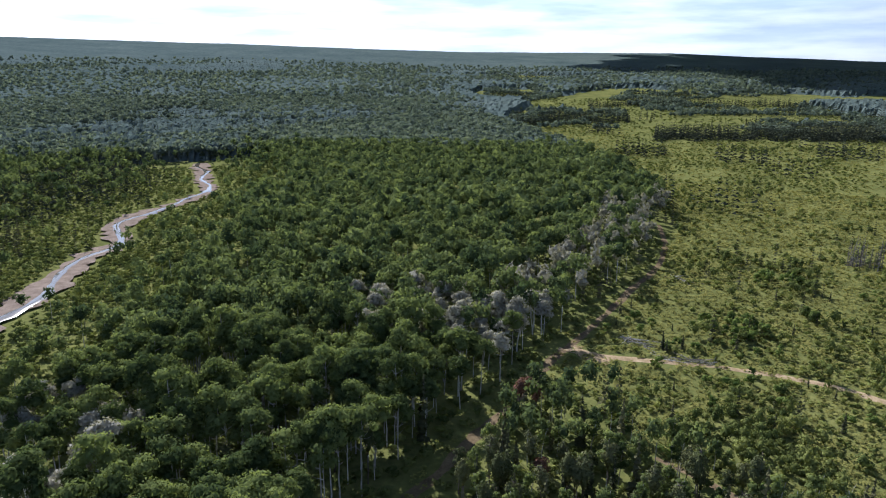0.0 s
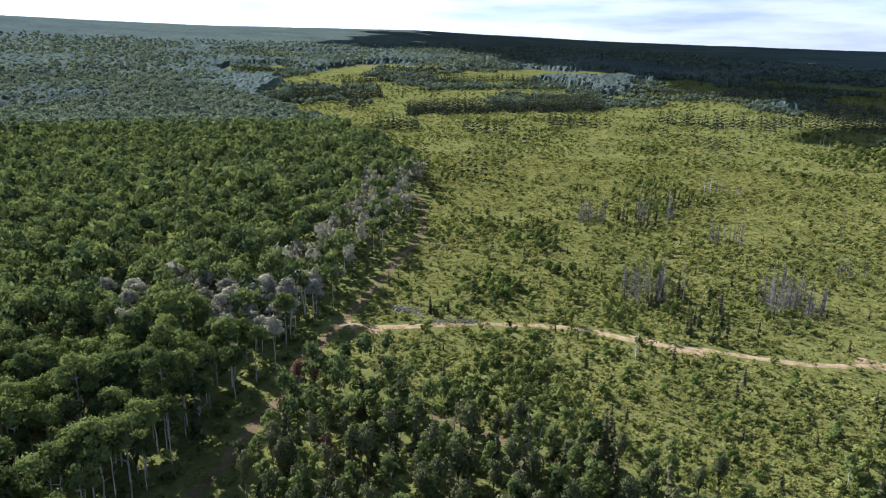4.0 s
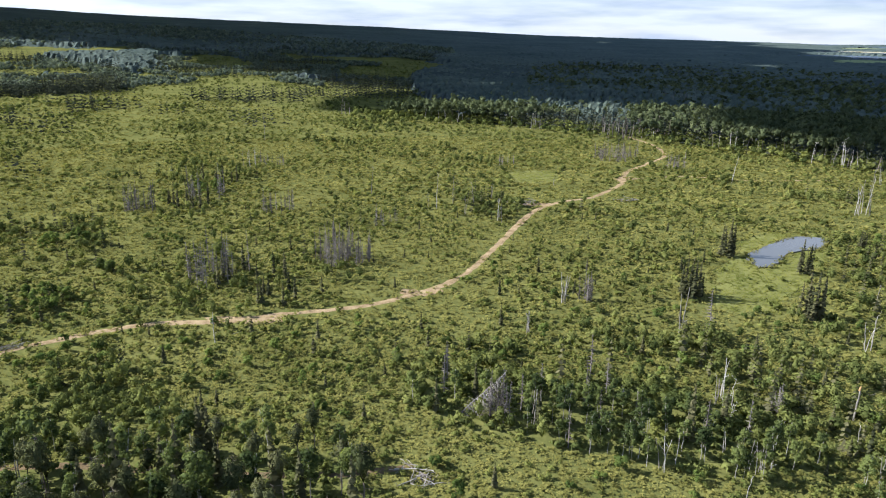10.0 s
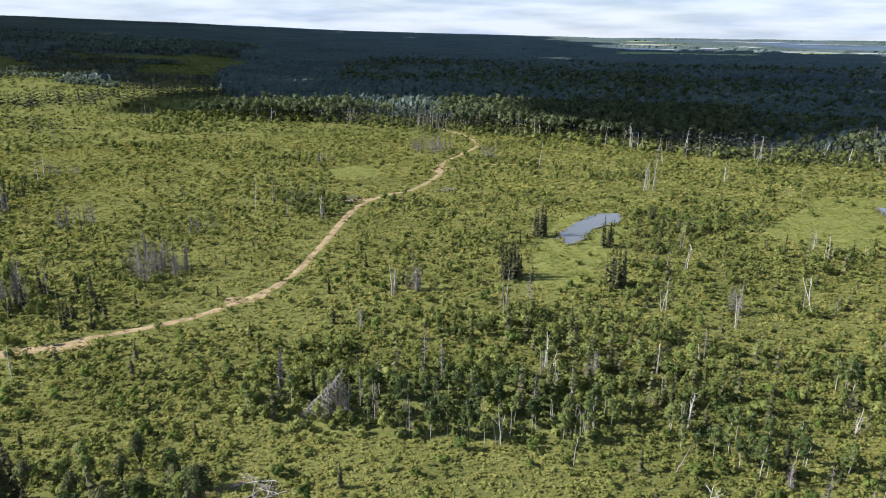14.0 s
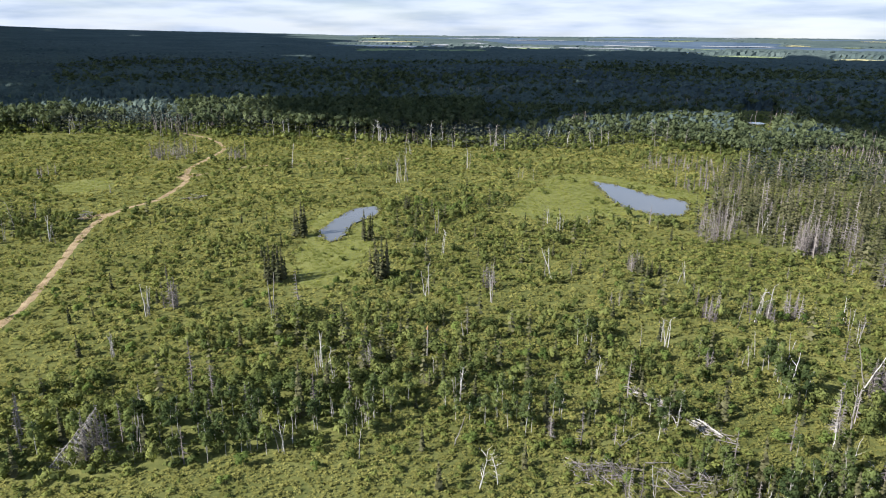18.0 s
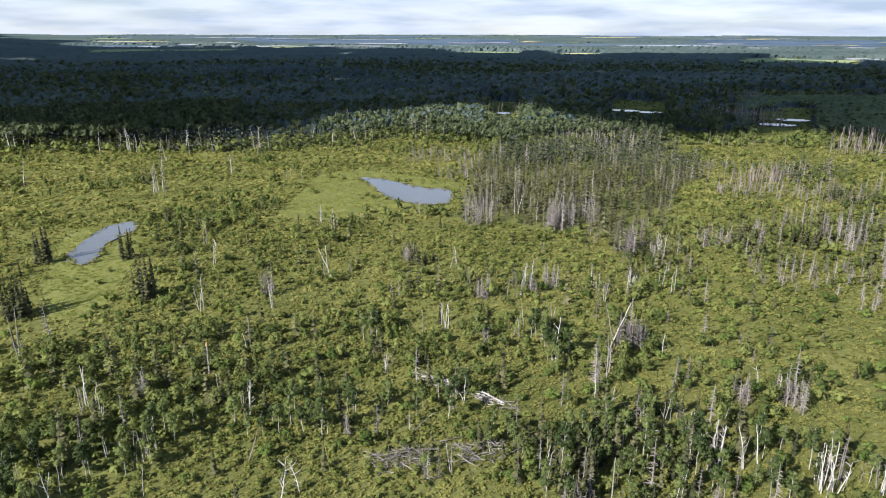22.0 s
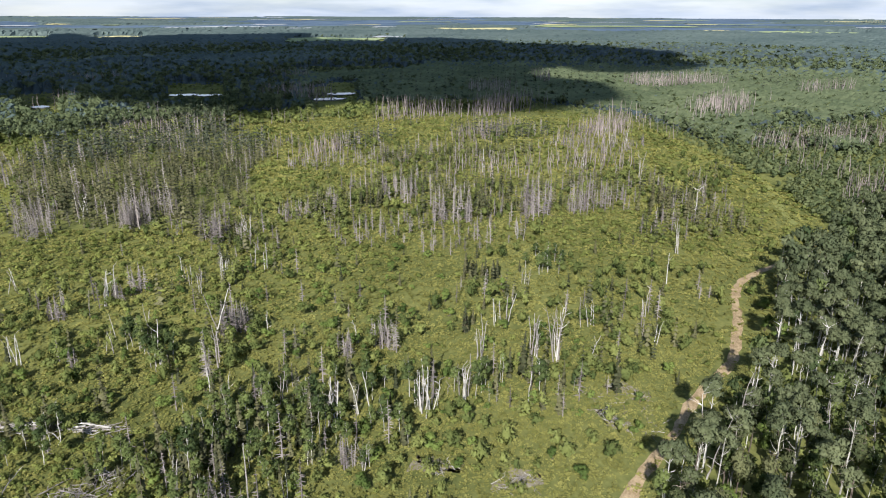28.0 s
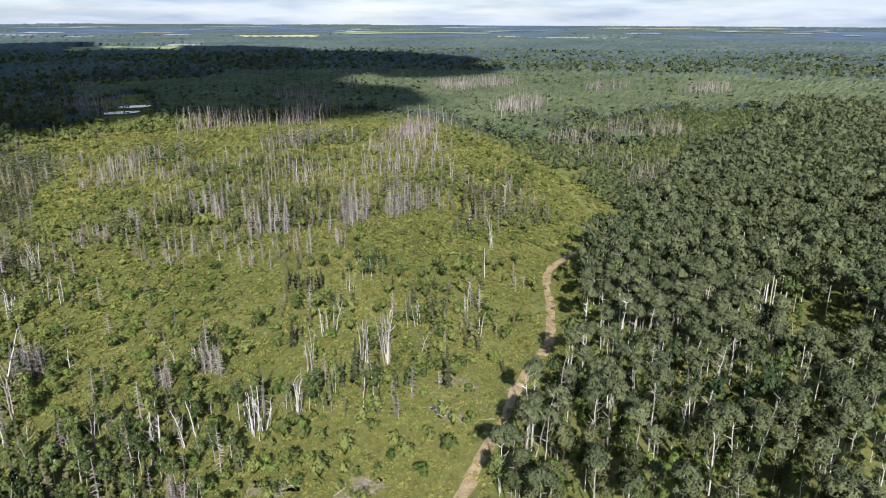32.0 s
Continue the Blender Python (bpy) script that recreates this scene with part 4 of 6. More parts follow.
def make_woods():
    rng = np.random.default_rng(5)
    p = spread(-760, 760, -420, 760, 5.0, rng)
    q = spread(-150, 25, 0, 165, 3.3, rng)
    q = q[np.isin(wood_kind(q), (3, 4, 5))]
    q2 = spread(130, 400, 180, 450, 3.4, rng)
    q2 = q2[wood_kind(q2) == 6]
    q3 = spread(60, 460, -330, 40, 3.7, rng)
    q3 = q3[(wood_kind(q3) == 2) & (np.hypot(q3[:, 0], q3[:, 1]) < 440)]
    q5 = spread(-240, -60, -75, 70, 4.1, rng)
    q5 = q5[wood_kind(q5) == 1]
    old = wood_kind(p)
    p, old = (v[~((old == 1) & (p[:, 0] > -240) & (p[:, 1] > -75) & (p[:, 1] < 70))] for v in (p, old))
    p = np.vstack([p[~np.isin(old, (3, 4, 5, 6)) & ~((old == 2) & (np.hypot(p[:, 0], p[:, 1]) < 440))], q, q2, q3, q5])
    r, az = polar(p)
    p = p[(r > 88) & (r < 720) & (az > -119) & (az < 120)]
    kind = wood_kind(p)
    p, kind = p[kind > 0], kind[kind > 0]
    ok = clear_of(p) & ~in_sedge(p) & ~before_pond(p[:, 0], p[:, 1]) & (np.hypot(p[:, 0] + 52, p[:, 1] - 117) > 9)
    p, kind = p[ok], kind[ok]
    g = spread(-400, 400, -10, 420, 3.6, rng)
    r, az = polar(g)
    g = g[(r > 93) & (r < 430) & (az > -74) & (az < 86) & (wood_kind(g) == 0)]
    r, az = polar(g)
    lush = np.interp(az, [-50, -30, -5, 15, 30, 60, 66, 86], [0.0, 0.02, 0.08, 0.14, 0.24, 0.32, 0.14, 0.08]) + 0.16 * step(225, 260, r) * step(40, 60, az)
    clump = swell(g[:, 0], g[:, 1], 8, 21) * 0.55 + swell(g[:, 0], g[:, 1], 24, 15) * 0.85
    g = g[(clump > 0.70 - lush) & (rng.random(len(g)) < 0.62)]
    g = g[clear_of(g, 2.0) & ~in_sedge(g) & (np.hypot(g[:, 0] + 52, g[:, 1] - 117) > 9)]
    more = [np.array([x, y]) + rng.normal(size=(n, 2)) * w * 0.5 for x, y, w, n in ((a, b, c, int(d * 0.7)) for a, b, c, d in GROVES)]
    g = np.vstack([g] + more)
    g = g[clear_of(g, 1.5) & (wood_kind(g) == 0)]
    q4 = spread(130, 500, 0, 300, 3.7, rng)
    q4 = q4[np.any([inside(q4[:, 0], q4[:, 1], poly) for poly in SCRUB], 0) & (wood_kind(q4) == 0)]
    q4 = q4[(swell(q4[:, 0], q4[:, 1], 13, 3) + 0.5 * swell(q4[:, 0], q4[:, 1], 31, 6) > -0.12) & (rng.random(len(q4)) < 0.85) & clear_of(q4, 3)]
    p, kind = np.vstack([p, g, q4]), np.r_[kind, np.full(len(g), 8), np.full(len(q4), 9)]
    r, az = polar(p)
    # thin: valley flats by the stream, small gaps
    river = near_line(p[:, 0], p[:, 1], RIVER)
    gap = swell(p[:, 0], p[:, 1], 11, 7)
    u = rng.random(len(p))
    keep = np.ones(len(p), bool)
    keep &= ~((kind == 1) & (river < 22 + 9 * swell(p[:, 0], p[:, 1], 25, 4)) & (u > 0.12))
    keep &= ~((kind == 1) & (river < 36) & (u > 0.2))
    keep &= ~((kind == 1) & (river < 50) & (u > 0.55))
    keep &= ~((kind == 1) & (p[:, 1] < -60) & (p[:, 0] > -420) & (u > 0.75))
    keep &= ~((kind == 2) & (gap > 0.55) & (u > 0.4))
    keep &= ~((kind == 1) & (u > 0.78 - 0.3 * (gap > 0.55) * (p[:, 0] < -230) + 0.24 * (p[:, 1] < -128)))
    keep &= ~((kind == 6) & (u > 0.93 - 0.45 * (swell(p[:, 0], p[:, 1], 9, 5) > 0.35)))
    keep &= ~((kind == 7) & (az < -30) & (r > 700))
    keep &= ~((kind == 7) & (np.abs(az - 49.5) < 3) & (r < 575))
    keep &= ~((kind == 3) & (u > 0.55))
    keep &= ~((kind == 5) & (u > 0.62))
    lane = near_line(p[:, 0], p[:, 1], ROAD_B)
    keep &= ~((kind == 1) & (lane < np.where(p[:, 0] > -190, 8.0, 6.5)))
    keep &= ~((kind == 3) & (lane < 6.0))
    keep &= ~((kind == 2) & (np.hypot((p[:, 0] - 176) / 20, (p[:, 1] + 60) / 14) < 1))
    keep &= ~((kind == 2) & (r < 150) & (u > 0.66))
    p, kind, r, az = p[keep], kind[keep], r[keep], az[keep]
    n = len(p)
    u, turn = rng.random(n), rng.uniform(0, 6.28, n)
    size = np.clip(rng.normal(1, 0.13, n), 0.65, 1.35)
    con = swell(p[:, 0], p[:, 1], 60, 3)
    # 0 aspen, 1 slim right-hand aspen, 2 small aspen, 3 silver, 4 spruce, 5 pine, 6 rust, 7 bush
    sp = np.zeros(n, int)
    one = kind == 1
    beyond = one & (p[:, 1] < -128) & (p[:, 0] < -280)
    sp[one & (u < 0.05 + 0.3 * (con > 0.3))] = 4
    sp[one & (u > 0.9)] = 5
    edge = one & (near_line(p[:, 0], p[:, 1], ROAD_B[len(ROAD_B) // 3:]) < 34) & (p[:, 0] < -150)
    sp[edge & (u < 0.62)] = 3
    sp[edge & (u < 0.12)] = 4
    pale = one & (np.hypot((p[:, 0] + 205) / 26, (p[:, 1] - 14) / 22) < 1)
    sp[pale & (u < 0.4)] = 3
    flats = one & (near_line(p[:, 0], p[:, 1], RIVER) < 60)
    sp[flats & (u < 0.5)] = 2
    sp[beyond & (u < 0.75)] = 4
    grey = one & (np.hypot((p[:, 0] + 128) / 24, (p[:, 1] + 64) / 18) < 1)
    sp[grey & (u < 0.6)] = 3
    sp[(kind == 2)] = 1
    sp[(kind == 2) & (u < 0.06)] = 4
    sp[(kind == 2) & (r < 160) & (u < 0.22)] = 2
    sp[(kind == 2) & (r < 160) & (u > 0.62)] = 5
    sp[(kind == 2) & (r >= 160) & (u > 0.9)] = 5
    sp[kind == 3] = np.array([5, 4, 5, 5, 2, 2])[(u[kind == 3] * 6).astype(int)]
    sp[kind == 4] = 2
    sp[kind == 5] = np.where(u[kind == 5] < 0.8, 2, np.where(u[kind == 5] < 0.87, 4, 6))
    sp[kind == 6] = 4
    sp[(kind == 6) & (u < 0.1)] = 6
    sp[(kind == 6) & (u > 0.1) & (u < 0.2)] = 2
    far = kind == 7
    grove = kind == 8
    leaf = np.where(az[grove] > 20, 0.5, 0.74)
    sp[grove] = np.where(u[grove] < leaf, 2, np.where(u[grove] < leaf + 0.3, 4, 6))
    size[grove] *= np.where(sp[grove] == 2, rng.uniform(0.55, 1.0, grove.sum()), rng.uniform(0.45, 0.85, grove.sum()))
    sp[far] = np.where(con[far] + 0.9 * (u[far] - 0.5) > np.where(az[far] < -12, -0.3, 0.3), 4, 1)
    scrub = kind == 9
    sp[scrub] = np.where(u[scrub] < 0.5, 4, np.where(u[scrub] < 0.68, 6, 2))
    size[scrub] *= rng.uniform(0.45, 0.95, scrub.sum())
    size[kind == 4] *= 0.62
    size[(kind == 3) & (sp == 2)] *= 1.15
    size[(kind == 6)] *= (rng.uniform(0.5, 1.2, n) * (0.9 + 0.3 * swell(p[:, 0], p[:, 1], 14, 8)))[kind == 6]
    size[kind == 5] *= 0.85
    young = (kind == 7) & (az > 50) | (kind == 2) & (p[:, 0] > 296) & (p[:, 1] > -24 - 0.42 * (p[:, 0] - 300) + 10 * swell(p[:, 0], p[:, 1], 19, 3))
    size[young] *= 0.66
    sp[young] = 0
    size[(kind == 7) & (sp == 4)] *= 1.15
    size[(kind == 7) & (az > 12)] *= 0.68
    size[flats] *= 0.8
    limit = {0: 280, 1: 290, 2: 290, 3: 90, 4: 115, 5: 130}
    near = np.zeros(n, bool)
    for s, m in limit.items():
        i = np.where((sp == s) & ~young)[0]
        near[i[np.argsort(r[i])[:m]]] = True
    kinds = {0: (K_ASPEN, "aspen_tree", "tall aspen with a rounded green crown in the wood", "tree", "aspens of the wood"),
             1: (K_ASPEN_R, "grey_aspen", "grey-green aspen with a pale bare trunk in dense wood", "tree", "grey-green aspens"),
             2: (K_ASPEN_S, "young_aspen", "slim young aspen with pale stem among brush", "tree", "young aspens"),
             3: (K_SILVER, "poplar_tree", "poplar with silvery wind-turned leaves at the wood edge", "tree", "silvery poplars"),
             4: (K_SPRUCE, "spruce_tree", "dark narrow spruce with drooping branches", "tree", "spruces"),
             5: (K_PINE, "pine_tree", "olive-green jack pine with a thin ragged crown", "tree", "pines")}
    for i in np.where(near)[0]:
        ks, name, label, cat, group = kinds[sp[i]]
        s = size[i]
        plant(name, ks[int(rng.integers(len(ks)))], p[i, 0], p[i, 1], math.degrees(turn[i]), (s, s, s * rng.uniform(0.92, 1.1)), label, cat, group,
              (rng.normal() * 1.5, rng.normal() * 1.5))
    rest = ~near
    P = ground_at(p)
    tall = size[:, None] * np.column_stack([np.ones(n), np.ones(n), rng.uniform(0.9, 1.15, n)])
    slim = np.array([1.0, 0.95, 1.45, 0.75, 1, 0.6, 1.3, 1])[sp]
    low = np.array([1.0, 1.0, 1.15, 0.92, 1, 0.8, 1, 1])[sp]
    tall = tall * np.column_stack([slim, slim, low])

    def lump(mask, forms, mat, name, label):
        i = np.where(mask)[0]
        if len(i):
            V, F = scatter(forms, rng.integers(len(forms), size=len(i)), P[i], turn[i], tall[i])
            stuff(name, V, F, mat, label, "woodland")

    lump(rest & (sp == 6), D_MID, M_GREYWOOD_S, "dead_spruces", "bare grey dead spruces among the regrowth")
    leafy = rest & np.isin(sp, (0, 1, 2, 5))
    lump(leafy & (sp == 2), T_NEAR, M_SAPLING_S, "young_aspens", "small leafy aspens growing in groves")
    leafy &= sp != 2
    lump(leafy & (sp != 1) & (r < 330) & ~young, A_MID, M_ASPEN_S, "aspen_crowns", "mass of rounded green aspen crowns")
    lump(leafy & (sp != 1) & (r >= 330) & ~young, A_FAR, M_ASPEN_S, "aspen_crowns", "farther mass of green aspen crowns")
    lump(leafy & (sp == 1) & (r < 330), R_MID, M_ASPEN_GS, "aspen_crowns", "mass of grey-green aspen crowns")
    lump(leafy & (sp == 1) & (r >= 330) & (r < 480), A_MID2, M_ASPEN_GS, "aspen_crowns", "grey-green aspen crowns behind the clearing")
    lump(leafy & (sp == 1) & (r >= 480) & (kind == 2), A_FAR, M_ASPEN_GS, "aspen_crowns", "grey-green aspen crowns deep in the wood")
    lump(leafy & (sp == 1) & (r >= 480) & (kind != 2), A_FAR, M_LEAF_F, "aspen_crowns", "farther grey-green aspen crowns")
    lump(leafy & young, Y_FAR, M_YOUNG_S, "young_aspen_thicket", "pale green thicket of young aspens")
    lump(rest & (sp == 3), A_FAR, M_SILVER, "poplar_crowns", "silvery poplar crowns along the wood edge")
    lump(rest & (sp == 4) & (r < 420), S_MID, M_SPRUCE_S, "spruce_spires", "dense stand of narrow dark spruces")
    lump(rest & (sp == 4) & (r >= 420), S_FAR, M_SPRUCE_SHADED, "spruce_spires", "far rows of dark spruce spires")
    lump(leafy & ~young & ((r < 300) | (kind == 7)) & (rng.random(n) < np.where(kind == 7, 0.05, 0.4)), STEM, M_BARK, "aspen_stems", "pale bare stems of the aspen mass")
    # low growth under and between the trees
    q = np.vstack([spread(-330, 330, -170, 200, 3.8, rng), spread(-620, -250, -230, -70, 4.0, rng)])
    rq, aq = polar(q)
    q = q[(rq > 88) & (rq < 640) & (aq > -119) & (aq < 114)]
    q = q[(wood_kind(q) > 0) & clear_of(q, 0.3)]
    V, F = scatter(B_FAR, rng.integers(len(B_FAR), size=len(q)), ground_at(q), rng.uniform(0, 6.28, len(q)), rng.uniform(0.6, 1.2, len(q)))
    stuff("undergrowth", V, F, M_SAPLING_S, "leafy undergrowth beneath the trees", "undergrowth")


def make_canopy():
    """The roof of the far woods: crown beside crown, out to the horizon."""
    rng = np.random.default_rng(8)
    rs = np.geomspace(480, 4850, 170)
    az = np.arange(-121, 121, 0.19)
    R, A = np.meshgrid(rs, az, indexing="ij")
    R = R * (1 + 0.004 * rng.normal(size=R.shape))
    A = A + 0.03 * rng.normal(size=A.shape)
    X, Y = R * np.sin(np.radians(A)), R * np.cos(np.radians(A))
    cell = np.exp2(np.round(np.log2(np.maximum(5.5, R * 0.0075)) * 2) / 2)
    best = np.full(R.shape, 9.0)
    lift = np.zeros(R.shape)
    ci, cj = np.floor(X / cell), np.floor(Y / cell)

    def chance(i, j, k):
        v = np.sin(i * 127.1 + j * 311.7 + k * 74.7) * 43758.5453
        return v - np.floor(v)

    for di in (-1, 0, 1):
        for dj in (-1, 0, 1):
            i, j = ci + di, cj + dj
            d = np.hypot(X / cell - i - 0.2 - 0.6 * chance(i, j, 1), Y / cell - j - 0.2 - 0.6 * chance(i, j, 2))
            closer = d < best
            best = np.where(closer, d, best)
            lift = np.where(closer, chance(i, j, 3), lift)
    dome = np.sqrt(np.clip(1 - (best / 0.85) ** 2, 0, 1))
    H = (8.5 + 7.5 * (0.5 + (lift - 0.5) * (1 - 0.5 * step(800, 1600, R)))) * (1 + (0.36 - 0.22 * step(800, 1600, R)) * (dome - 1)) * (0.85 + 0.25 * swell(X, Y, 90, 6))
    low = step(46, 56, A) * (1 - step(900, 1300, R))
    H = H * (1 - 0.62 * low) * (1 - 0.55 * step(2300, 3200, R))
    left = inside(X, Y, WOOD_LEFT) & (R > 690)
    back = (A <= -68) & (R > 690)
    front = (A > -68) & (A < 95) & (R > np.maximum(edge_r(A) + 45, 0))
    right = (A >= 84) & (R > 690)
    wood = left | back | front | right
    open_ = swell(X, Y, 120, 9) + 0.5 * swell(X, Y, 47, 12) + 0.25 * swell(X, Y, 13, 2)
    wood &= ~((open_ > 0.74) & (R < 1300) & (A > 40))
    far_side = 1850 + 240 * swell(X, Y, 150, 4) + 120 * swell(X, Y, 45, 6)
    wood &= ~((A > -79 + 4 * swell(X, Y, 90, 3)) & (A < -27 + 3 * swell(X, Y, 110, 2)) & (R < far_side) & ((open_ > -0.62) | (R < 1050)) & ~inside(X, Y, WOOD_LEFT))
    wood &= ~((A > -86) & (A < -60) & (R > 1300) & (R < 2500) & (open_ > 0.42))
    wood &= ~inside(X, Y, SEDGE_4)
    plain = (A > 4 + 9 * swell(X, Y, 420, 3)) & (R > 2450 + 250 * swell(X, Y, 300, 1))
    fields = swell(X, Y * 1.0, 260, 5) + 0.6 * swell(X, Y, 130, 8)
    wood &= ~(plain & (fields + 0.5 * np.sin(R / 95 + 3 * swell(X, Y, 500, 3)) > -0.1))
    wood &= ~before_pond(X, Y, 16, 105)
    for a0, a1, r0, r1, _ in FIELDS:
        wood &= ~((A > a0 - 0.2) & (A < a1 + 0.2) & (R > r0 - 90) & (R < r1 + 20))
    nr, na = R.shape
    i, j = np.meshgrid(np.arange(nr - 1), np.arange(na - 1), indexing="ij")
    a = i * na + j
    rim = wood.copy()
    for du, dv in ((1, 0), (-1, 0), (0, 1), (0, -1)):
        rim &= np.roll(wood, (du, dv), (0, 1))
    H = np.where(wood & ~rim, H * 0.35, H)
    H = H * np.where((A > -68) & (A < 95), 0.55 + 0.45 * step(0, 50, R - edge_r(A) - 45), 1)
    Z = ground_z(X, Y) + np.where(wood, H, -0.5)
    keep = (wood[:-1, :-1] | wood[1:, :-1] | wood[:-1, 1:] | wood[1:, 1:])
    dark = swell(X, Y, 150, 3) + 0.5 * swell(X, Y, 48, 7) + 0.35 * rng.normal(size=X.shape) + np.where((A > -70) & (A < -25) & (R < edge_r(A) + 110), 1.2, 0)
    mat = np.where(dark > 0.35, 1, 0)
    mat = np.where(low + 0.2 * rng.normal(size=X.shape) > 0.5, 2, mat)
    # with distance the crowns change to the palest haze-tinted colour
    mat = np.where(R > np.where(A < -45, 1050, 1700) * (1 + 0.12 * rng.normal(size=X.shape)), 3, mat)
    # nearer rims always take the dark crown colour
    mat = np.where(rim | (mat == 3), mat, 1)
    mat = mat[:-1, :-1][keep]
    a = a[keep]
    F = np.vstack([np.stack([a, a + na, a + na + 1], -1), np.stack([a, a + na + 1, a + 1], -1)])[:, ::-1]
    used = np.zeros(X.size, bool)
    used[F.ravel()] = True
    F = (np.cumsum(used) - 1)[F]
    V = np.stack([X, Y, Z], -1).reshape(-1, 3)[used]
    tagged(new("far_woods", mesh_of("far_woods", V, F, [M_HAZYWOODS, M_HAZYDARKWOODS, M_YOUNG, M_HAZYFARWOODS], np.r_[mat, mat])), "unbroken boreal woods rolling to the horizon", "woodland", kind="stuff")
    rim_p = np.column_stack([X[wood & ~rim & (R < 2300)], Y[wood & ~rim & (R < 2300)]])
    rim_p = rim_p[rng.random(len(rim_p)) < 0.5] + rng.normal(size=(1, 2))
    n = len(rim_p)
    half = rng.random(n) < 0.5
    q = rim_p[half]
    V, F = scatter(S_FAR, rng.integers(len(S_FAR), size=len(q)), ground_at(q), rng.uniform(0, 6.28, len(q)), rng.uniform(0.7, 1.2, len(q)))
    stuff("spruce_spires", V, F, M_SPRUCE_SHADED, "spruces along the rim of the far woods", "woodland")
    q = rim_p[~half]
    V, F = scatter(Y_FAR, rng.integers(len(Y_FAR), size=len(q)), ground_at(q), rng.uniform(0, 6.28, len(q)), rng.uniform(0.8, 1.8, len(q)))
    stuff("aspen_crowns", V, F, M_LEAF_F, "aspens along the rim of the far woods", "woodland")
    # crowns over the farthest slopes
    p = spread(-2900, -300, -1500, 2000, 17, rng)
    r, az = polar(p)
    p = p[(r > 1450) & (r < 2900 - 400 * rng.random(len(p))) & (az > -120) & (az < -26)]
    r, az = polar(p)
    far_side = 1850 + 240 * swell(p[:, 0], p[:, 1], 150, 4) + 120 * swell(p[:, 0], p[:, 1], 45, 6)
    p = p[(r > far_side) | (az < -81)]
    con = swell(p[:, 0], p[:, 1], 150, 3) + 0.5 * swell(p[:, 0], p[:, 1], 60, 9) + 0.3 * rng.normal(size=len(p))
    for dark_, forms, mat_, name, label in ((False, X_FAR, M_HAZYHILL_S, "aspen_crowns", "rounded crowns over the farthest slopes"), (True, X_SPIRE, M_SPRUCE_SHADED, "spruce_spires", "dark spruces over the farthest slopes")):
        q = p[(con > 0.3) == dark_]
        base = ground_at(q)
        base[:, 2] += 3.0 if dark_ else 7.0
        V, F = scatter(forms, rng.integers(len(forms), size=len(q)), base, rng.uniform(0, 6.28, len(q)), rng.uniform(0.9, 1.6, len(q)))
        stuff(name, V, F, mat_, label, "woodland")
    p = spread(-1650, -150, -950, 320, 8.2, rng)
    r, az = polar(p)
    p = p[(r > 685) & (r < 1650 - 250 * rng.random(len(p))) & (az > -120) & (inside(p[:, 0], p[:, 1], WOOD_LEFT) | (az < -80))]
    r, az = polar(p)
    con = swell(p[:, 0], p[:, 1], 120, 3) + 0.5 * swell(p[:, 0], p[:, 1], 45, 9) + 0.25 * rng.normal(size=len(p)) + 0.75 * np.exp(-((az + 100) / 9) ** 2) * (r < 1100)
    ok = ~inside(p[:, 0], p[:, 1], SEDGE_4)
    for dark_, forms, mat_, name, label in ((False, Y_FAR, M_HAZYHILL_S, "aspen_crowns", "rounded aspen crowns over the far slopes"), (True, S_FAR, M_SPRUCE_SHADED, "spruce_spires", "dark spruces over the far slopes")):
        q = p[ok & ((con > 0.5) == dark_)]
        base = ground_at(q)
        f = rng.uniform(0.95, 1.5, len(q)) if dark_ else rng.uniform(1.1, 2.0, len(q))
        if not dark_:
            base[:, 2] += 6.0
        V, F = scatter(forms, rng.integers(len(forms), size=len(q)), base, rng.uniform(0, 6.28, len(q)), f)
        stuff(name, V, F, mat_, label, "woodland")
    # spires and pale dead stems that stand out of the roof
    p = spread(-1700, 1700, -700, 1900, 22, rng)
    r, az = polar(p)
    ok = (r > 640) & (r < 1900) & (az > -119) & (az < 120) & ((r > edge_r(az) + 20) | (az < -68) | (az > 95))
    p = p[ok]
    con = swell(p[:, 0], p[:, 1], 110, 3)
    p = p[(con + rng.normal(size=len(p)) * 0.2 > 0.25) & ((az[ok] > -27) | (az[ok] < -79) & (np.hypot(p[:, 0], p[:, 1]) > 1500))]
    n = len(p)
    V, F = scatter(S_FAR, rng.integers(len(S_FAR), size=n), ground_at(p), rng.uniform(0, 6.28, n), rng.uniform(0.9, 1.5, n))
    stuff("spruce_spires", V, F, M_SPRUCE_SHADED, "scattered spruces rising above the far woods", "woodland")
    # crowns over the far woods and the pale regrowth
    p = spread(-500, 1700, -900, 1700, 14, rng)
    r, az = polar(p)
    p = p[(az > -20) & (az < 119) & (r > np.where(az < 95, edge_r(az) + 60, 700)) & (r < 1750 - 300 * rng.random(len(p))) & ~before_pond(p[:, 0], p[:, 1], 16, 105) & (rng.random(len(p)) < 0.8)]
    r, az = polar(p)
    low = step(46, 56, az) * (1 - step(900, 1300, r))
    con = swell(p[:, 0], p[:, 1], 90, 3) + 0.5 * swell(p[:, 0], p[:, 1], 37, 9) + 0.35 * rng.normal(size=len(p))
    for which, forms, mat_, name, label in ((con > 0.75, X_SPIRE, M_SPRUCE_SHADED, "spruce_spires", "dark spruces over the far plain woods"), (con <= 0.75, X_FAR, M_LEAF_F, "aspen_crowns", "rounded crowns over the far plain woods")):
        q, l = p[which], low[which]
        base = ground_at(q)
        base[:, 2] += np.where(l > 0.5, 0.5, 6.5 if forms is X_FAR else 1.0)
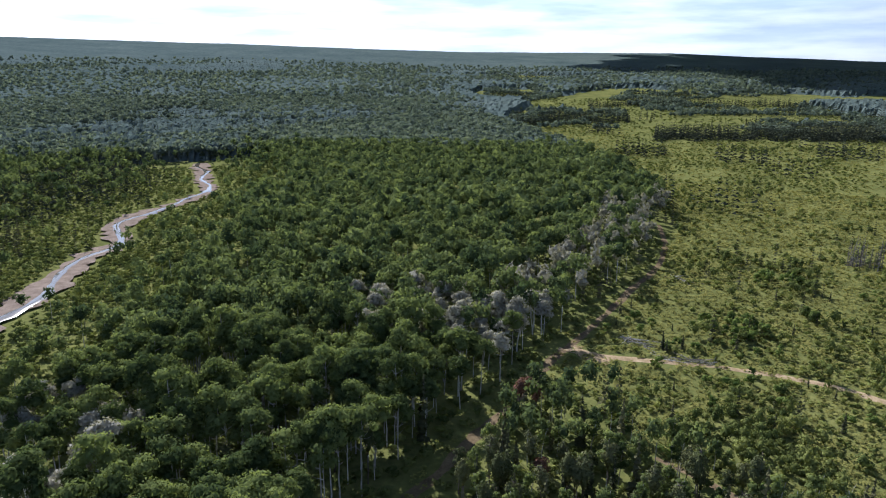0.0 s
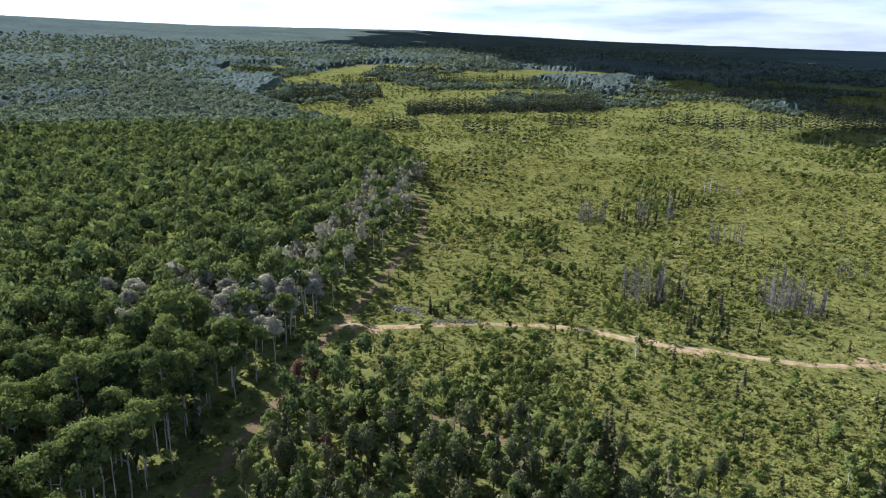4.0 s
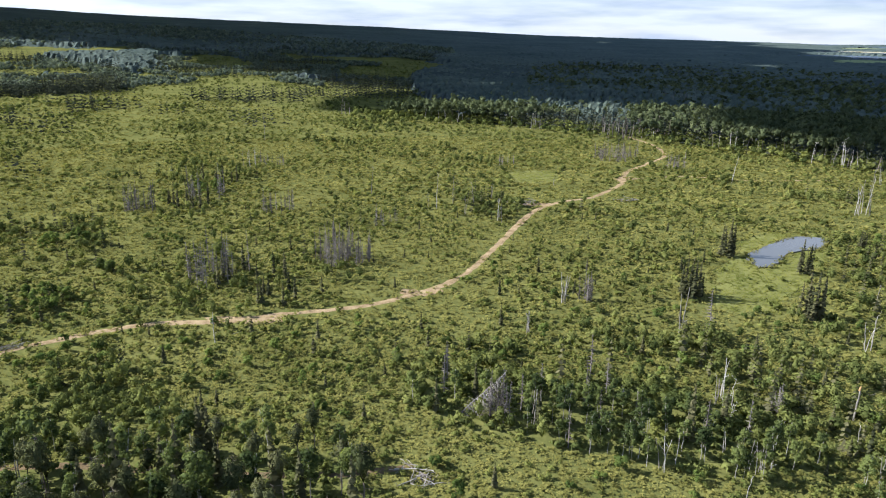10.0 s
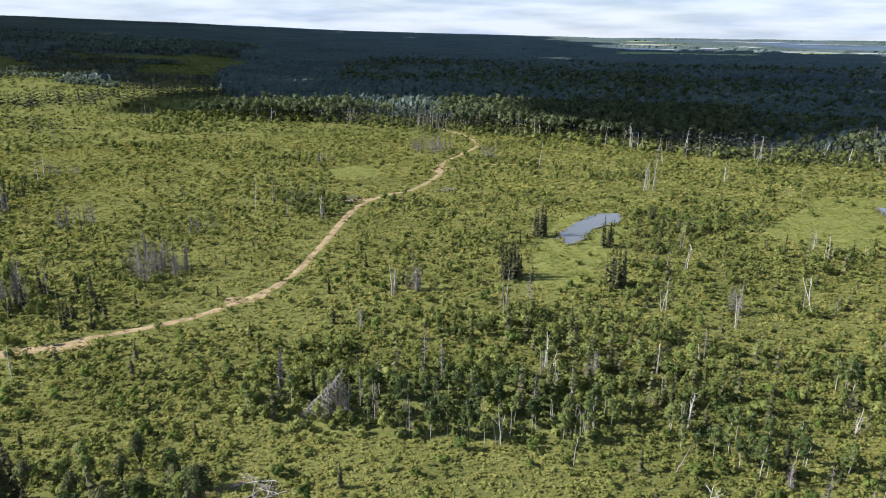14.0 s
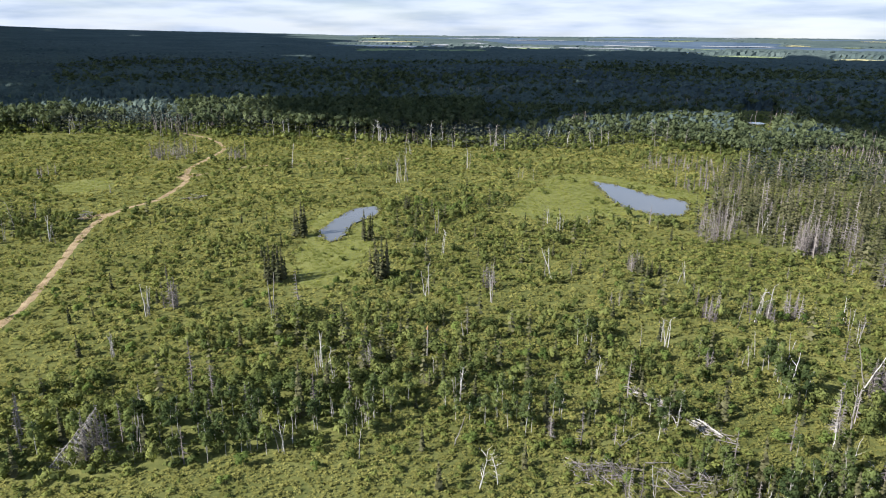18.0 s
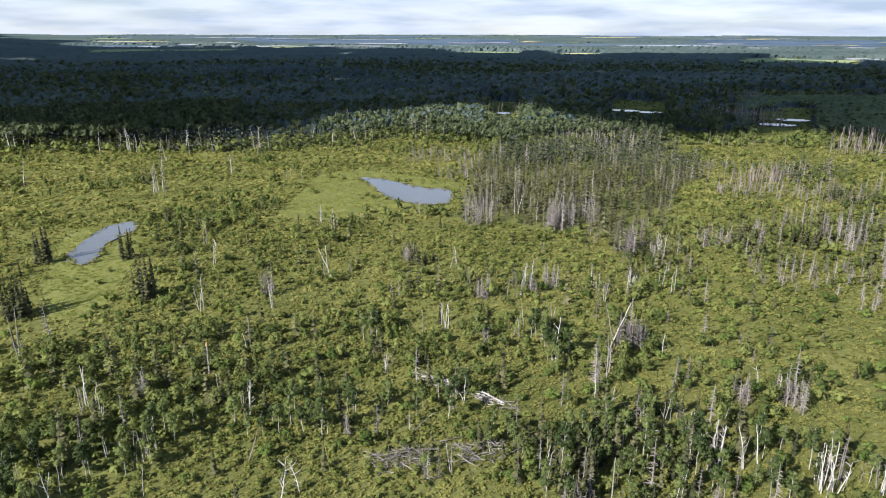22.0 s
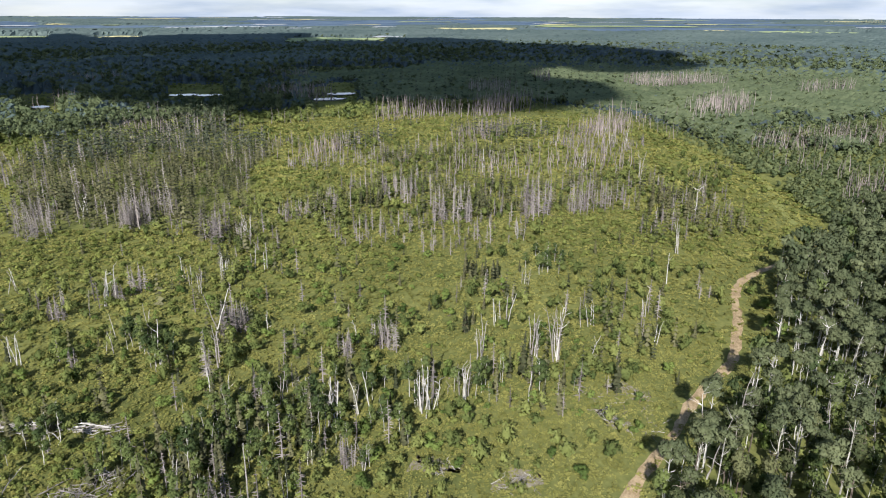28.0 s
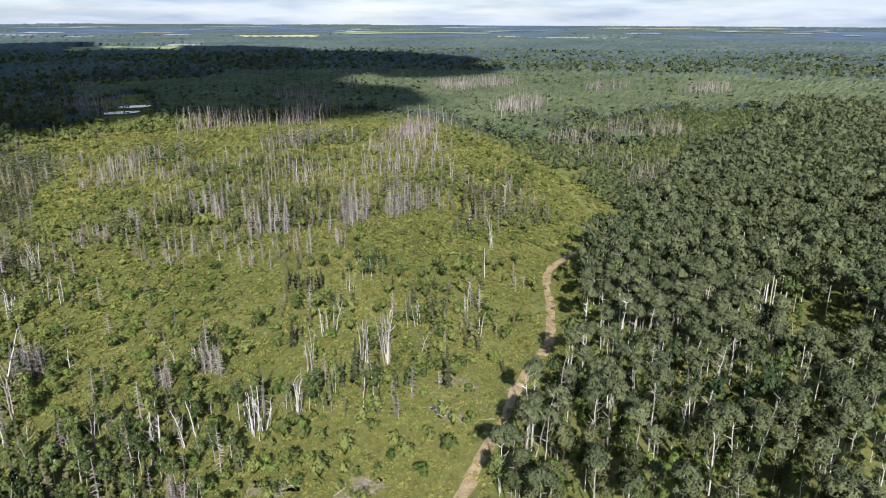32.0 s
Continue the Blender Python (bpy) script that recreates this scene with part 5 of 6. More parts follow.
        V, F = scatter(forms, rng.integers(len(forms), size=len(q)), base, rng.uniform(0, 6.28, len(q)), rng.uniform(0.75, 1.35, len(q)) * (1 - 0.3 * l))
        stuff(name, V, F, mat_, label, "woodland")
    # belts of spruce and scattered trees across the far clearings
    P = []
    for a0, r0, a1, r1, deep, m in ((-66.5, 940, -56.8, 1005, 85, 800), (-56.8, 1005, -50.8, 1040, 85, 560), (-77.9, 1125, -68.4, 1185, 60, 560), (-71.8, 1480, -55.7, 1600, 70, 700),
                                    (-62, 735, -58, 735, 25, 50), (-69.3, 760, -65.4, 745, 30, 60), (-55, 800, -50, 830, 25, 45), (-60, 1200, -50, 1240, 50, 120), (-47, 905, -38, 840, 40, 120)):
        u = rng.random(m)
        a, d = np.radians(a0 + (a1 - a0) * u), r0 + (r1 - r0) * u + deep * (rng.random(m) - 0.2) + 18 * np.sin(u * 21 + r0)
        P.append(np.column_stack([d * np.sin(a), d * np.cos(a)]))
    p = spread(-1300, -150, 200, 1000, 11, rng)
    r, az = polar(p)
    lone = swell(p[:, 0], p[:, 1], 24, 11) + 0.6 * swell(p[:, 0], p[:, 1], 70, 5)
    P.append(p[(az > -74) & (az < -28) & (r > 430) & (r < 1350) & (lone > 0.66) & (wood_kind(p) != 1) & (rng.random(len(p)) < 0.7)])
    p = spread(-1900, -300, 150, 1750, 9, rng)
    r, az = polar(p)
    close = swell(p[:, 0], p[:, 1], 55, 7) + 0.6 * swell(p[:, 0], p[:, 1], 140, 2) + 0.4 * swell(p[:, 0], p[:, 1], 19, 5)
    scrub = (az > -80) & (az < -26) & (r > edge_r(az) + 30) & (r > 900) & (r < 2000) & ~inside(p[:, 0], p[:, 1], WOOD_LEFT)
    P.append(p[scrub & (close > 0.42)])
    leafy = p[scrub & (r > 1060) & (close <= 0.42) & (close > 0.05)]
    p = np.vstack(P)
    p = p[clear_of(p)]
    n = len(p)
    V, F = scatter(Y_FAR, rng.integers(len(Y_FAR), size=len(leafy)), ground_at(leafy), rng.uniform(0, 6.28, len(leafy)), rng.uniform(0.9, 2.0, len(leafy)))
    stuff("aspen_crowns", V, F, M_HAZYHILL_S, "loose aspen woods across the far clearings", "woodland")
    V, F = scatter(S_FAR, rng.integers(len(S_FAR), size=n), ground_at(p), rng.uniform(0, 6.28, n), rng.uniform(0.75, 1.6, n))
    stuff("spruce_spires", V, F, M_SPRUCE_SHADED, "belts of dark spruces across the far clearings", "woodland")
    p = spread(-1300, -150, 150, 1000, 9, rng)
    r, az = polar(p)
    lone = swell(p[:, 0], p[:, 1], 21, 3) + 0.6 * swell(p[:, 0], p[:, 1], 60, 8)
    p = p[(az > -74) & (az < -28) & (r > 430) & (r < 900) & (lone > 0.5) & (wood_kind(p) != 1) & clear_of(p, 2)]
    n = len(p)
    V, F = scatter(Y_FAR, rng.integers(len(Y_FAR), size=n), ground_at(p), rng.uniform(0, 6.28, n), rng.uniform(0.4, 1.1, n))
    stuff("young_aspen_thicket", V, F, M_SAPLING_S, "clumps of young aspens across the far clearings", "woodland")
    p = spread(-500, 640, -60, 760, 4.6, rng)
    r, az = polar(p)
    off = r - edge_r(az) - 10 * swell(p[:, 0], p[:, 1], 23, 6)
    p = p[(az > -34) & (az < 70) & (off > -16) & (off < 42) & (rng.random(len(p)) < 0.35 + 0.5 * (off > 4)) & clear_of(p, 2) & ~before_pond(p[:, 0], p[:, 1])]
    n = len(p)
    V, F = scatter(Y_FAR, rng.integers(len(Y_FAR), size=n), ground_at(p), rng.uniform(0, 6.28, n), rng.uniform(0.45, 1.25, n))
    stuff("young_aspen_thicket", V, F, M_SAPLING_S, "bushy young growth along the edge of the far woods", "woodland")
    # stands of bare grey stems among the regrowth and along the edge of the woods
    pole = [tube([[0, 0, 0], [0.1, 0, 0.55], [0.05, 0.1, 1]], [0.022, 0.015, 0.006], 3) for _ in range(3)]
    p = spread(-420, 900, -160, 900, 4.2, rng)
    r, az = polar(p)
    stand = swell(p[:, 0], p[:, 1], 26, 4) + 0.5 * swell(p[:, 0], p[:, 1], 75, 9)
    edge = (np.abs(r - edge_r(az) - 12 * swell(p[:, 0], p[:, 1], 33, 6)) < 16) & (az > -35) & (rng.random(len(p)) < 0.4 * np.clip(swell(p[:, 0], p[:, 1], 19, 14) * 1.5, 0, 1))
    deep = (az > -15) & (az < 112) & (r > 560) & (stand > 0.72) & (rng.random(len(p)) < 0.4)
    p = p[(r > 340) & (r < 900) & (((az > 38) & (az < 112) & (stand > 0.62)) | edge | deep) & (rng.random(len(p)) < 0.75)]
    for cx, cy, a, b, m in ((490, 122, 58, 20, 260), (430, 190, 40, 16, 110), (330, 250, 30, 15, 90), (560, 230, 60, 25, 160), (640, 60, 70, 25, 160)):
        p = np.vstack([p, np.array([cx, cy]) + rng.normal(size=(m, 2)) * [a / 2, b / 2]])
    p = p[clear_of(p)]
    n = len(p)
    tall = rng.uniform(6, 12, n) + 5.0 * (np.hypot(p[:, 0], p[:, 1]) > 560)
    V, F = scatter(pole, rng.integers(3, size=n), ground_at(p), rng.uniform(0, 6.28, n), np.stack([tall * 0.9, tall * 0.9, tall], 1))
    stuff("dead_stems", V, F, M_POLES_S, "stands of bare grey dead stems in the far regrowth", "dead trees")


def make_cover():
    """Shrubs, fireweed and grass of the clearing."""
    rng = np.random.default_rng(17)
    # bushes
    for lo, hi, gap, forms, s0, s1 in ((88, 185, 1.9, B_NEAR, 0.35, 1.25), (185, 340, 2.8, B_MID, 0.4, 1.45), (340, 720, 4.9, B_FAR, 0.6, 1.5), (720, 1050, 7.0, B_FAR, 0.6, 1.6), (1050, 1700, 11, B_FAR, 0.9, 2.4)):
        p = spread(-hi, hi, -hi, hi, gap, rng)
        r, az = polar(p)
        p = p[(r > lo) & (r <= hi) & (az > -119) & (az < 120)]
        r, az = polar(p)
        flats = (p[:, 0] < -120) & (p[:, 1] < -60) & (r < 560)
        flats[flats] = near_line(p[flats, 0], p[flats, 1], RIVER) < 48
        p = p[(np.isin(wood_kind(p), (0, 3, 4, 5)) | flats | ((r > 720) & (az > -76) & (az < -28)) | before_pond(p[:, 0], p[:, 1])) & ~(in_sedge(p) & (swell(p[:, 0], p[:, 1], 5, 4) < 0.4))]
        dens = 0.62 + 0.7 * swell(p[:, 0], p[:, 1], 17, 3) + 0.35 * swell(p[:, 0], p[:, 1], 5, 8)
        r, az = polar(p)
        grassy = step(56, 64, az) * (1 - step(205, 240, r)) + 0.55 * np.clip(swell(p[:, 0], p[:, 1], 41, 17) * 1.6, 0, 1)
        p = p[rng.random(len(p)) < dens * (1 - 0.8 * np.clip(grassy, 0, 1))]
        p = p[clear_of(p, 0.6)]
        wide = s0 + (s1 - s0) * rng.random(len(p)) ** 1.6
        V, F = scatter(forms, rng.integers(len(forms), size=len(p)), ground_at(p), rng.uniform(0, 6.28, len(p)), np.stack([wide, wide, wide * rng.uniform(0.6, 1.2, len(p))], 1))
        stuff("shrubs", V, F, M_BUSH_S, "low willow and raspberry shrubs over the clearing", "shrubs")
    for lo, hi, gap, forms in ((92, 225, 4.2, T_NEAR), (225, 520, 6.0, T_MID)):
        p = spread(-hi, hi, -hi, hi, gap, rng)
        r, az = polar(p)
        p = p[(r > lo) & (r <= hi) & (az > -76) & (az < 100)]
        r, az = polar(p)
        wk = wood_kind(p)
        p = p[((wk == 0) | (wk == 4) | (wk == 5) | (np.hypot((p[:, 0] - 176) / 20, (p[:, 1] + 60) / 14) < 1)) & ~in_sedge(p)]
        r, az = polar(p)
        dens = -0.16 + 0.5 * np.isin(wood_kind(p), (4, 5)) + 0.14 * step(-30, 25, az) + 0.85 * swell(p[:, 0], p[:, 1], 21, 13) + 0.5 * swell(p[:, 0], p[:, 1], 8, 4)
        p = p[rng.random(len(p)) < dens]
        p = p[clear_of(p, 1.5)]
        f = rng.uniform(0.55, 1.25, len(p))
        V, F = scatter(forms, rng.integers(len(forms), size=len(p)), ground_at(p), rng.uniform(0, 6.28, len(p)), np.stack([f, f, f * rng.uniform(0.8, 1.35, len(p))], 1))
        stuff("saplings", V, F, M_SAPLING_S, "thickets of waist-high to man-high aspen and willow saplings", "saplings")
    for lo, hi, gap, forms in ((88, 170, 1.45, H_NEAR), (170, 300, 2.4, H_MID), (300, 560, 4.4, H_FAR), (560, 1100, 8.0, H_FAR)):
        p = spread(-hi, hi, -hi, hi, gap, rng)
        r, az = polar(p)
        p = p[(r > lo) & (r <= hi) & (az > -119) & (az < 120)]
        p = p[(wood_kind(p) == 0) & ~in_sedge(p)]
        p = p[clear_of(p, 0.9) | (clear_of(p, -0.9) & (rng.random(len(p)) < 0.35))]
        V, F = scatter(forms, rng.integers(len(forms), size=len(p)), ground_at(p), rng.uniform(0, 6.28, len(p)), rng.uniform(0.6, 1.3, len(p)))
        stuff("fireweed_and_grass", V, F, M_HERB_S, "yellow-green grass and fireweed of the clearing", "grass")


def make_fen():
    """Short sedge of the wet hollows, and reeds round the ponds."""
    rng = np.random.default_rng(23)
    for poly, gap, forms, f in ((SEDGE_1, 1.5, H_MID, 0.5), (SEDGE_2, 1.7, H_MID, 0.55), (SEDGE_3, 2.0, H_MID, 0.6), (SEDGE_4, 3.0, H_FAR, 0.5)):
        q = np.array(poly)
        p = spread(q[:, 0].min() - 5, q[:, 0].max() + 5, q[:, 1].min() - 5, q[:, 1].max() + 5, gap, rng)
        p = p[in_sedge(p) & ~inside(p[:, 0], p[:, 1], POND_1) & ~inside(p[:, 0], p[:, 1], POND_2)]
        s = f * rng.uniform(0.5, 1.3, len(p))
        V, F = scatter(forms, rng.integers(len(forms), size=len(p)), ground_at(p), rng.uniform(0, 6.28, len(p)), np.stack([s * 1.5, s * 1.5, s], 1))
        stuff("sedge", V, F, M_SEDGE_S, "short yellow-green sedge of the wet hollow", "grass")
    for pond in (POND_1, POND_2):
        line = chain(list(pond) + [pond[0]], 1.1)
        p = line + rng.normal(size=line.shape) * 0.8
        p = p[swell(p[:, 0], p[:, 1], 4, 3) > -0.35]
        s = rng.uniform(0.6, 1.5, len(p))
        V, F = scatter(H_NEAR, rng.integers(len(H_NEAR), size=len(p)), np.column_stack([p, np.full(len(p), 0.45)]), rng.uniform(0, 6.28, len(p)), np.stack([s, s, s * 1.5], 1))
        stuff("reeds", V, F, M_HERB_S, "reeds standing along the pond shore", "reeds")


def make_cloud():
    """The cumulus overhead whose shade lies on the far woods."""
    rng = np.random.default_rng(31)
    shade = [(-1394, 1230), (-900, 1150), (-540, 930), (-310, 740), (0, 690), (222, 625), (395, 562), (492, 412), (570, 302), (680, 275), (817, 234), (1132, 200), (1600, 560), (1500, 1400), (850, 2150), (100, 2700), (-400, 4600),
             (-3300, 3900), (-3900, 2500), (-2700, 1050), (-2300, 1000), (-1900, 1250)]
    high = 1100.0
    off = -high / TO_SUN.z
    p = spread(-4100, 1700, 100, 4700, 150, rng)
    p = p[inside(p[:, 0], p[:, 1], shade)]
    p = p - np.array([TO_SUN.x, TO_SUN.y]) * off
    lon, lat = np.meshgrid(np.arange(0, 2 * np.pi, np.pi / 4), np.linspace(-1.5, 1.5, 5))
    ball = np.stack([np.cos(lat) * np.cos(lon), np.cos(lat) * np.sin(lon), np.sin(lat) * 0.4], -1).reshape(-1, 3)
    F = []
    for i in range(4):
        for j in range(8):
            a, b = i * 8 + j, i * 8 + (j + 1) % 8
            F += [(a, b, b + 8), (a, b + 8, a + 8)]
    balls = [(ball * (1 + 0.12 * rng.normal(size=(len(ball), 1))), np.array(F)) for _ in range(4)]
    n = len(p)
    V, F = scatter(balls, rng.integers(4, size=n), np.column_stack([p, high + rng.normal(size=n) * 25]), rng.uniform(0, 6.28, n), rng.uniform(115, 165, n))
    tagged(new("cloud", mesh_of("cloud", V, F, M_CLOUD, smooth=True)), "broad flat-based cumulus cloud shading the far woods", "cloud", kind="structure")


make_woods()
make_canopy()
make_cover()
make_fen()
make_cloud()

# ---------------------------------------------------------------- dead trees, groves and thickets that stand out, as (x, y, how many, spread, height)
GREY_A = [(-264, 215, 8, 6.3, 17.6), (-258, 249, 8, 10.5, 18.5), (-167, 162, 12, 10.1, 19.2), (-210, 238, 3, 2.1, 16.6), (-287, 336, 6, 9.2, 9.3),
    (-207, 244, 6, 5.9, 13.9), (-141, 200, 22, 9.5, 16.6), (-153, 250, 5, 6.2, 10.3), (-162, 412, 4, 5.5, 9.3), (-48, 124, 7, 2.3, 14.1), (-51, 202,
    5, 2.2, 15.6), (-107, 472, 18, 14.1, 16.3), (-63, 458, 6, 6.9, 13.6), (-13, 193, 1, 0.0, 17.6), (5, 155, 3, 0.9, 10.0), (6, 154, 3, 1.1, 11.2),
    (47, 205, 4, 2.2, 13.8), (41, 120, 3, 0.6, 8.7)]
GREY_B = [(41, 119, 2, 0.5, 8.7), (62, 153, 2, 0.8, 8.3), (102, 216, 5, 3.1, 9.8), (50, 98, 3, 1.6, 10.5), (149, 248, 10, 6.1, 15.3), (161, 265, 12,
    9.2, 14.9), (106, 172, 6, 2.1, 10.5), (90, 144, 3, 1.2, 8.5), (122, 168, 4, 2.2, 9.8), (130, 169, 6, 2.2, 11.9), (176, 226, 14, 5.4, 19.0), (178,
    226, 10, 4.9, 15.2), (195, 228, 5, 3.6, 18.4), (65, 74, 6, 3.6, 12.7), (99, 110, 2, 0.6, 17.2), (100, 111, 1, 0.0, 17.3), (178, 188, 6, 3.5,
    13.9), (120, 126, 3, 1.3, 10.3)]
GREY_C = [(175, 181, 6, 1.7, 18.6), (122, 124, 9, 3.5, 10.4), (125, 126, 9, 3.5, 10.5), (215, 177, 13, 7.1, 10.3), (233, 173, 6, 4.4, 12.8), (89, 65,
    4, 1.3, 8.3), (125, 90, 5, 2.1, 9.6), (134, 84, 8, 4.1, 11.4), (261, 153, 11, 9.0, 15.4), (238, 118, 12, 7.9, 18.5), (265, 92, 15, 6.0, 21.9),
    (276, 73, 16, 8.5, 17.1), (297, 66, 12, 11.6, 16.0)]
SPRUCE_A = [(-186, 89, 1, 0.0, 8.2), (-252, 231, 12, 10.1, 12.4), (-278, 279, 6, 9.9, 13.4), (-156, 168, 9, 11.9, 13.7), (-135, 157, 7, 8.2, 10.7),
    (-22, 222, 9, 3.5, 16.1), (-16, 273, 6, 2.3, 17.0), (11, 265, 5, 2.3, 14.2), (13, 221, 8, 3.9, 16.4), (32, 309, 4, 2.1, 10.8), (104, 213, 8, 5.1,
    8.6), (244, 159, 8, 6.2, 12.8), (150, 70, 4, 1.8, 10.0), (250, 112, 10, 8.2, 14.6), (189, 83, 12, 7.3, 9.7), (294, 44, 14, 12.6, 15.1)]
WILLOW_A = [(-207, 113, 8, 4.1, 9.7), (-196, 119, 20, 9.0, 11.6), (-246, 162, 14, 10.0, 14.2), (-206, 150, 9, 3.5, 11.4), (-219, 187, 9, 6.8, 7.1),
    (-270, 257, 14, 14.0, 12.7), (19, 218, 10, 7.6, 6.1), (50, 314, 16, 14.8, 12.5), (100, 439, 10, 11.2, 11.4)]
BIRCH_A = [(-130, 124, 1, 0.0, 8.8), (-294, 324, 6, 9.1, 12.9), (-361, 413, 1, 0.0, 20.6), (-190, 296, 1, 0.0, 13.6), (-150, 284, 1, 0.0, 8.4), (-147,
    286, 1, 0.0, 16.7), (-144, 298, 1, 0.0, 14.3), (-130, 284, 2, 1.6, 11.4), (-130, 293, 1, 0.0, 13.4), (-110, 279, 4, 3.1, 11.8), (-58, 169, 3, 1.3,
    7.9), (-58, 170, 3, 1.6, 7.9), (-40, 124, 2, 0.6, 10.3), (-114, 362, 2, 1.6, 8.1), (-56, 196, 2, 1.1, 10.6), (-56, 197, 3, 1.8, 11.6), (-13, 121,
    3, 0.7, 10.7), (-11, 123, 1, 0.0, 7.2)]
BIRCH_B = [(-27, 423, 1, 0.0, 15.1), (-6, 152, 3, 1.1, 9.9), (-6, 156, 3, 0.9, 10.0), (-4, 150, 3, 1.4, 7.9), (-3, 132, 2, 0.5, 9.2), (-3, 147, 3,
    1.0, 7.8), (2, 117, 1, 0.0, 7.0), (3, 129, 6, 1.5, 8.8), (6, 131, 2, 0.6, 7.7), (35, 373, 7, 4.7, 19.2), (48, 460, 3, 3.1, 11.7), (31, 240, 1,
    0.0, 7.9), (26, 201, 3, 1.4, 12.5), (21, 146, 1, 0.0, 6.3), (39, 268, 2, 1.4, 14.5), (37, 242, 2, 1.1, 11.1), (25, 137, 5, 1.6, 9.4), (77, 404, 3,
    2.1, 12.2)]
BIRCH_C = [(33, 170, 2, 0.9, 8.6), (46, 194, 2, 0.9, 11.4), (118, 496, 2, 3.4, 11.1), (105, 374, 3, 5.8, 8.6), (160, 505, 3, 4.4, 11.5), (68, 212, 1,
    0.0, 10.3), (91, 280, 4, 2.0, 9.1), (70, 213, 1, 0.0, 11.4), (90, 267, 4, 2.9, 10.0), (105, 268, 2, 1.2, 8.1), (59, 141, 2, 0.6, 6.4), (60, 142,
    2, 0.6, 6.4), (78, 158, 1, 0.0, 6.9), (85, 160, 2, 0.8, 8.8), (85, 157, 3, 1.0, 9.1), (54, 98, 2, 0.6, 8.3), (111, 166, 1, 0.0, 8.5), (173, 253,
    4, 3.6, 10.7)]
BIRCH_D = [(99, 143, 3, 1.3, 8.6), (118, 169, 2, 0.9, 11.7), (119, 169, 2, 1.1, 9.7), (105, 148, 1, 0.0, 7.1), (121, 168, 2, 0.7, 11.7), (113, 145, 2,
    1.0, 10.7), (71, 90, 2, 0.8, 8.7), (144, 165, 2, 1.0, 8.5), (142, 159, 2, 1.5, 10.3), (93, 103, 2, 0.5, 9.1), (138, 152, 3, 1.4, 8.7), (106, 114,
    1, 0.0, 9.7), (94, 99, 1, 0.0, 7.5), (84, 87, 2, 0.6, 7.4), (73, 75, 1, 0.0, 11.5), (149, 153, 5, 2.2, 10.0), (152, 155, 5, 2.3, 7.1), (96, 96, 2,
    0.8, 6.3)]
BIRCH_E = [(185, 177, 4, 2.6, 11.5), (187, 177, 4, 2.2, 9.7), (160, 151, 2, 1.1, 9.4), (126, 116, 1, 0.0, 6.8), (161, 146, 3, 1.5, 10.1), (75, 68, 2,
    0.5, 8.1), (99, 89, 2, 0.5, 8.9), (102, 85, 3, 1.0, 8.9), (99, 76, 8, 1.5, 10.8), (104, 73, 3, 0.5, 10.2), (132, 92, 2, 0.7, 6.9), (89, 62, 2,
    0.4, 8.2), (135, 87, 3, 1.8, 8.2), (112, 61, 14, 3.2, 10.9), (121, 57, 9, 2.6, 10.4), (140, 62, 6, 3.1, 10.4), (326, 143, 1, 0.0, 12.9), (159, 64,
    7, 2.5, 10.2)]
BIRCH_F = [(131, 52, 1, 0.0, 7.0), (229, 85, 3, 1.7, 10.0), (189, 68, 4, 1.8, 7.6), (146, 49, 7, 1.4, 12.0), (147, 44, 10, 1.4, 15.2), (174, 50, 1,
    0.0, 7.4), (362, 100, 3, 1.9, 11.5), (168, 44, 1, 0.0, 8.6), (170, 42, 3, 1.1, 7.8), (148, 36, 1, 0.0, 9.5), (437, 100, 10, 13.0, 13.2), (356, 69,
    3, 1.5, 16.2), (182, 30, 3, 1.0, 9.0), (167, 24, 2, 0.6, 8.5), (242, 31, 3, 1.0, 13.3)]
LEAN_A = [(-132, 316, 2, 3.5, 9.5), (-20, 189, 2, 1.0, 15.6), (21, 119, 1, 0.0, 8.8), (70, 210, 1, 0.0, 12.3), (111, 201, 3, 2.4, 9.5), (99, 125, 1,
    0.0, 12.3), (105, 113, 1, 0.0, 11.2), (119, 127, 2, 0.9, 13.8), (107, 72, 1, 0.0, 8.8), (125, 43, 1, 0.0, 8.1), (210, 29, 1, 0.0, 9.9)]
ASPEN_A = [(-18, 122, 5, 2.6, 10.3), (64, 161, 6, 3.1, 10.3), (103, 137, 6, 3.4, 10.3), (100, 126, 8, 3.8, 9.8), (207, 68, 12, 8.6, 8.1)]


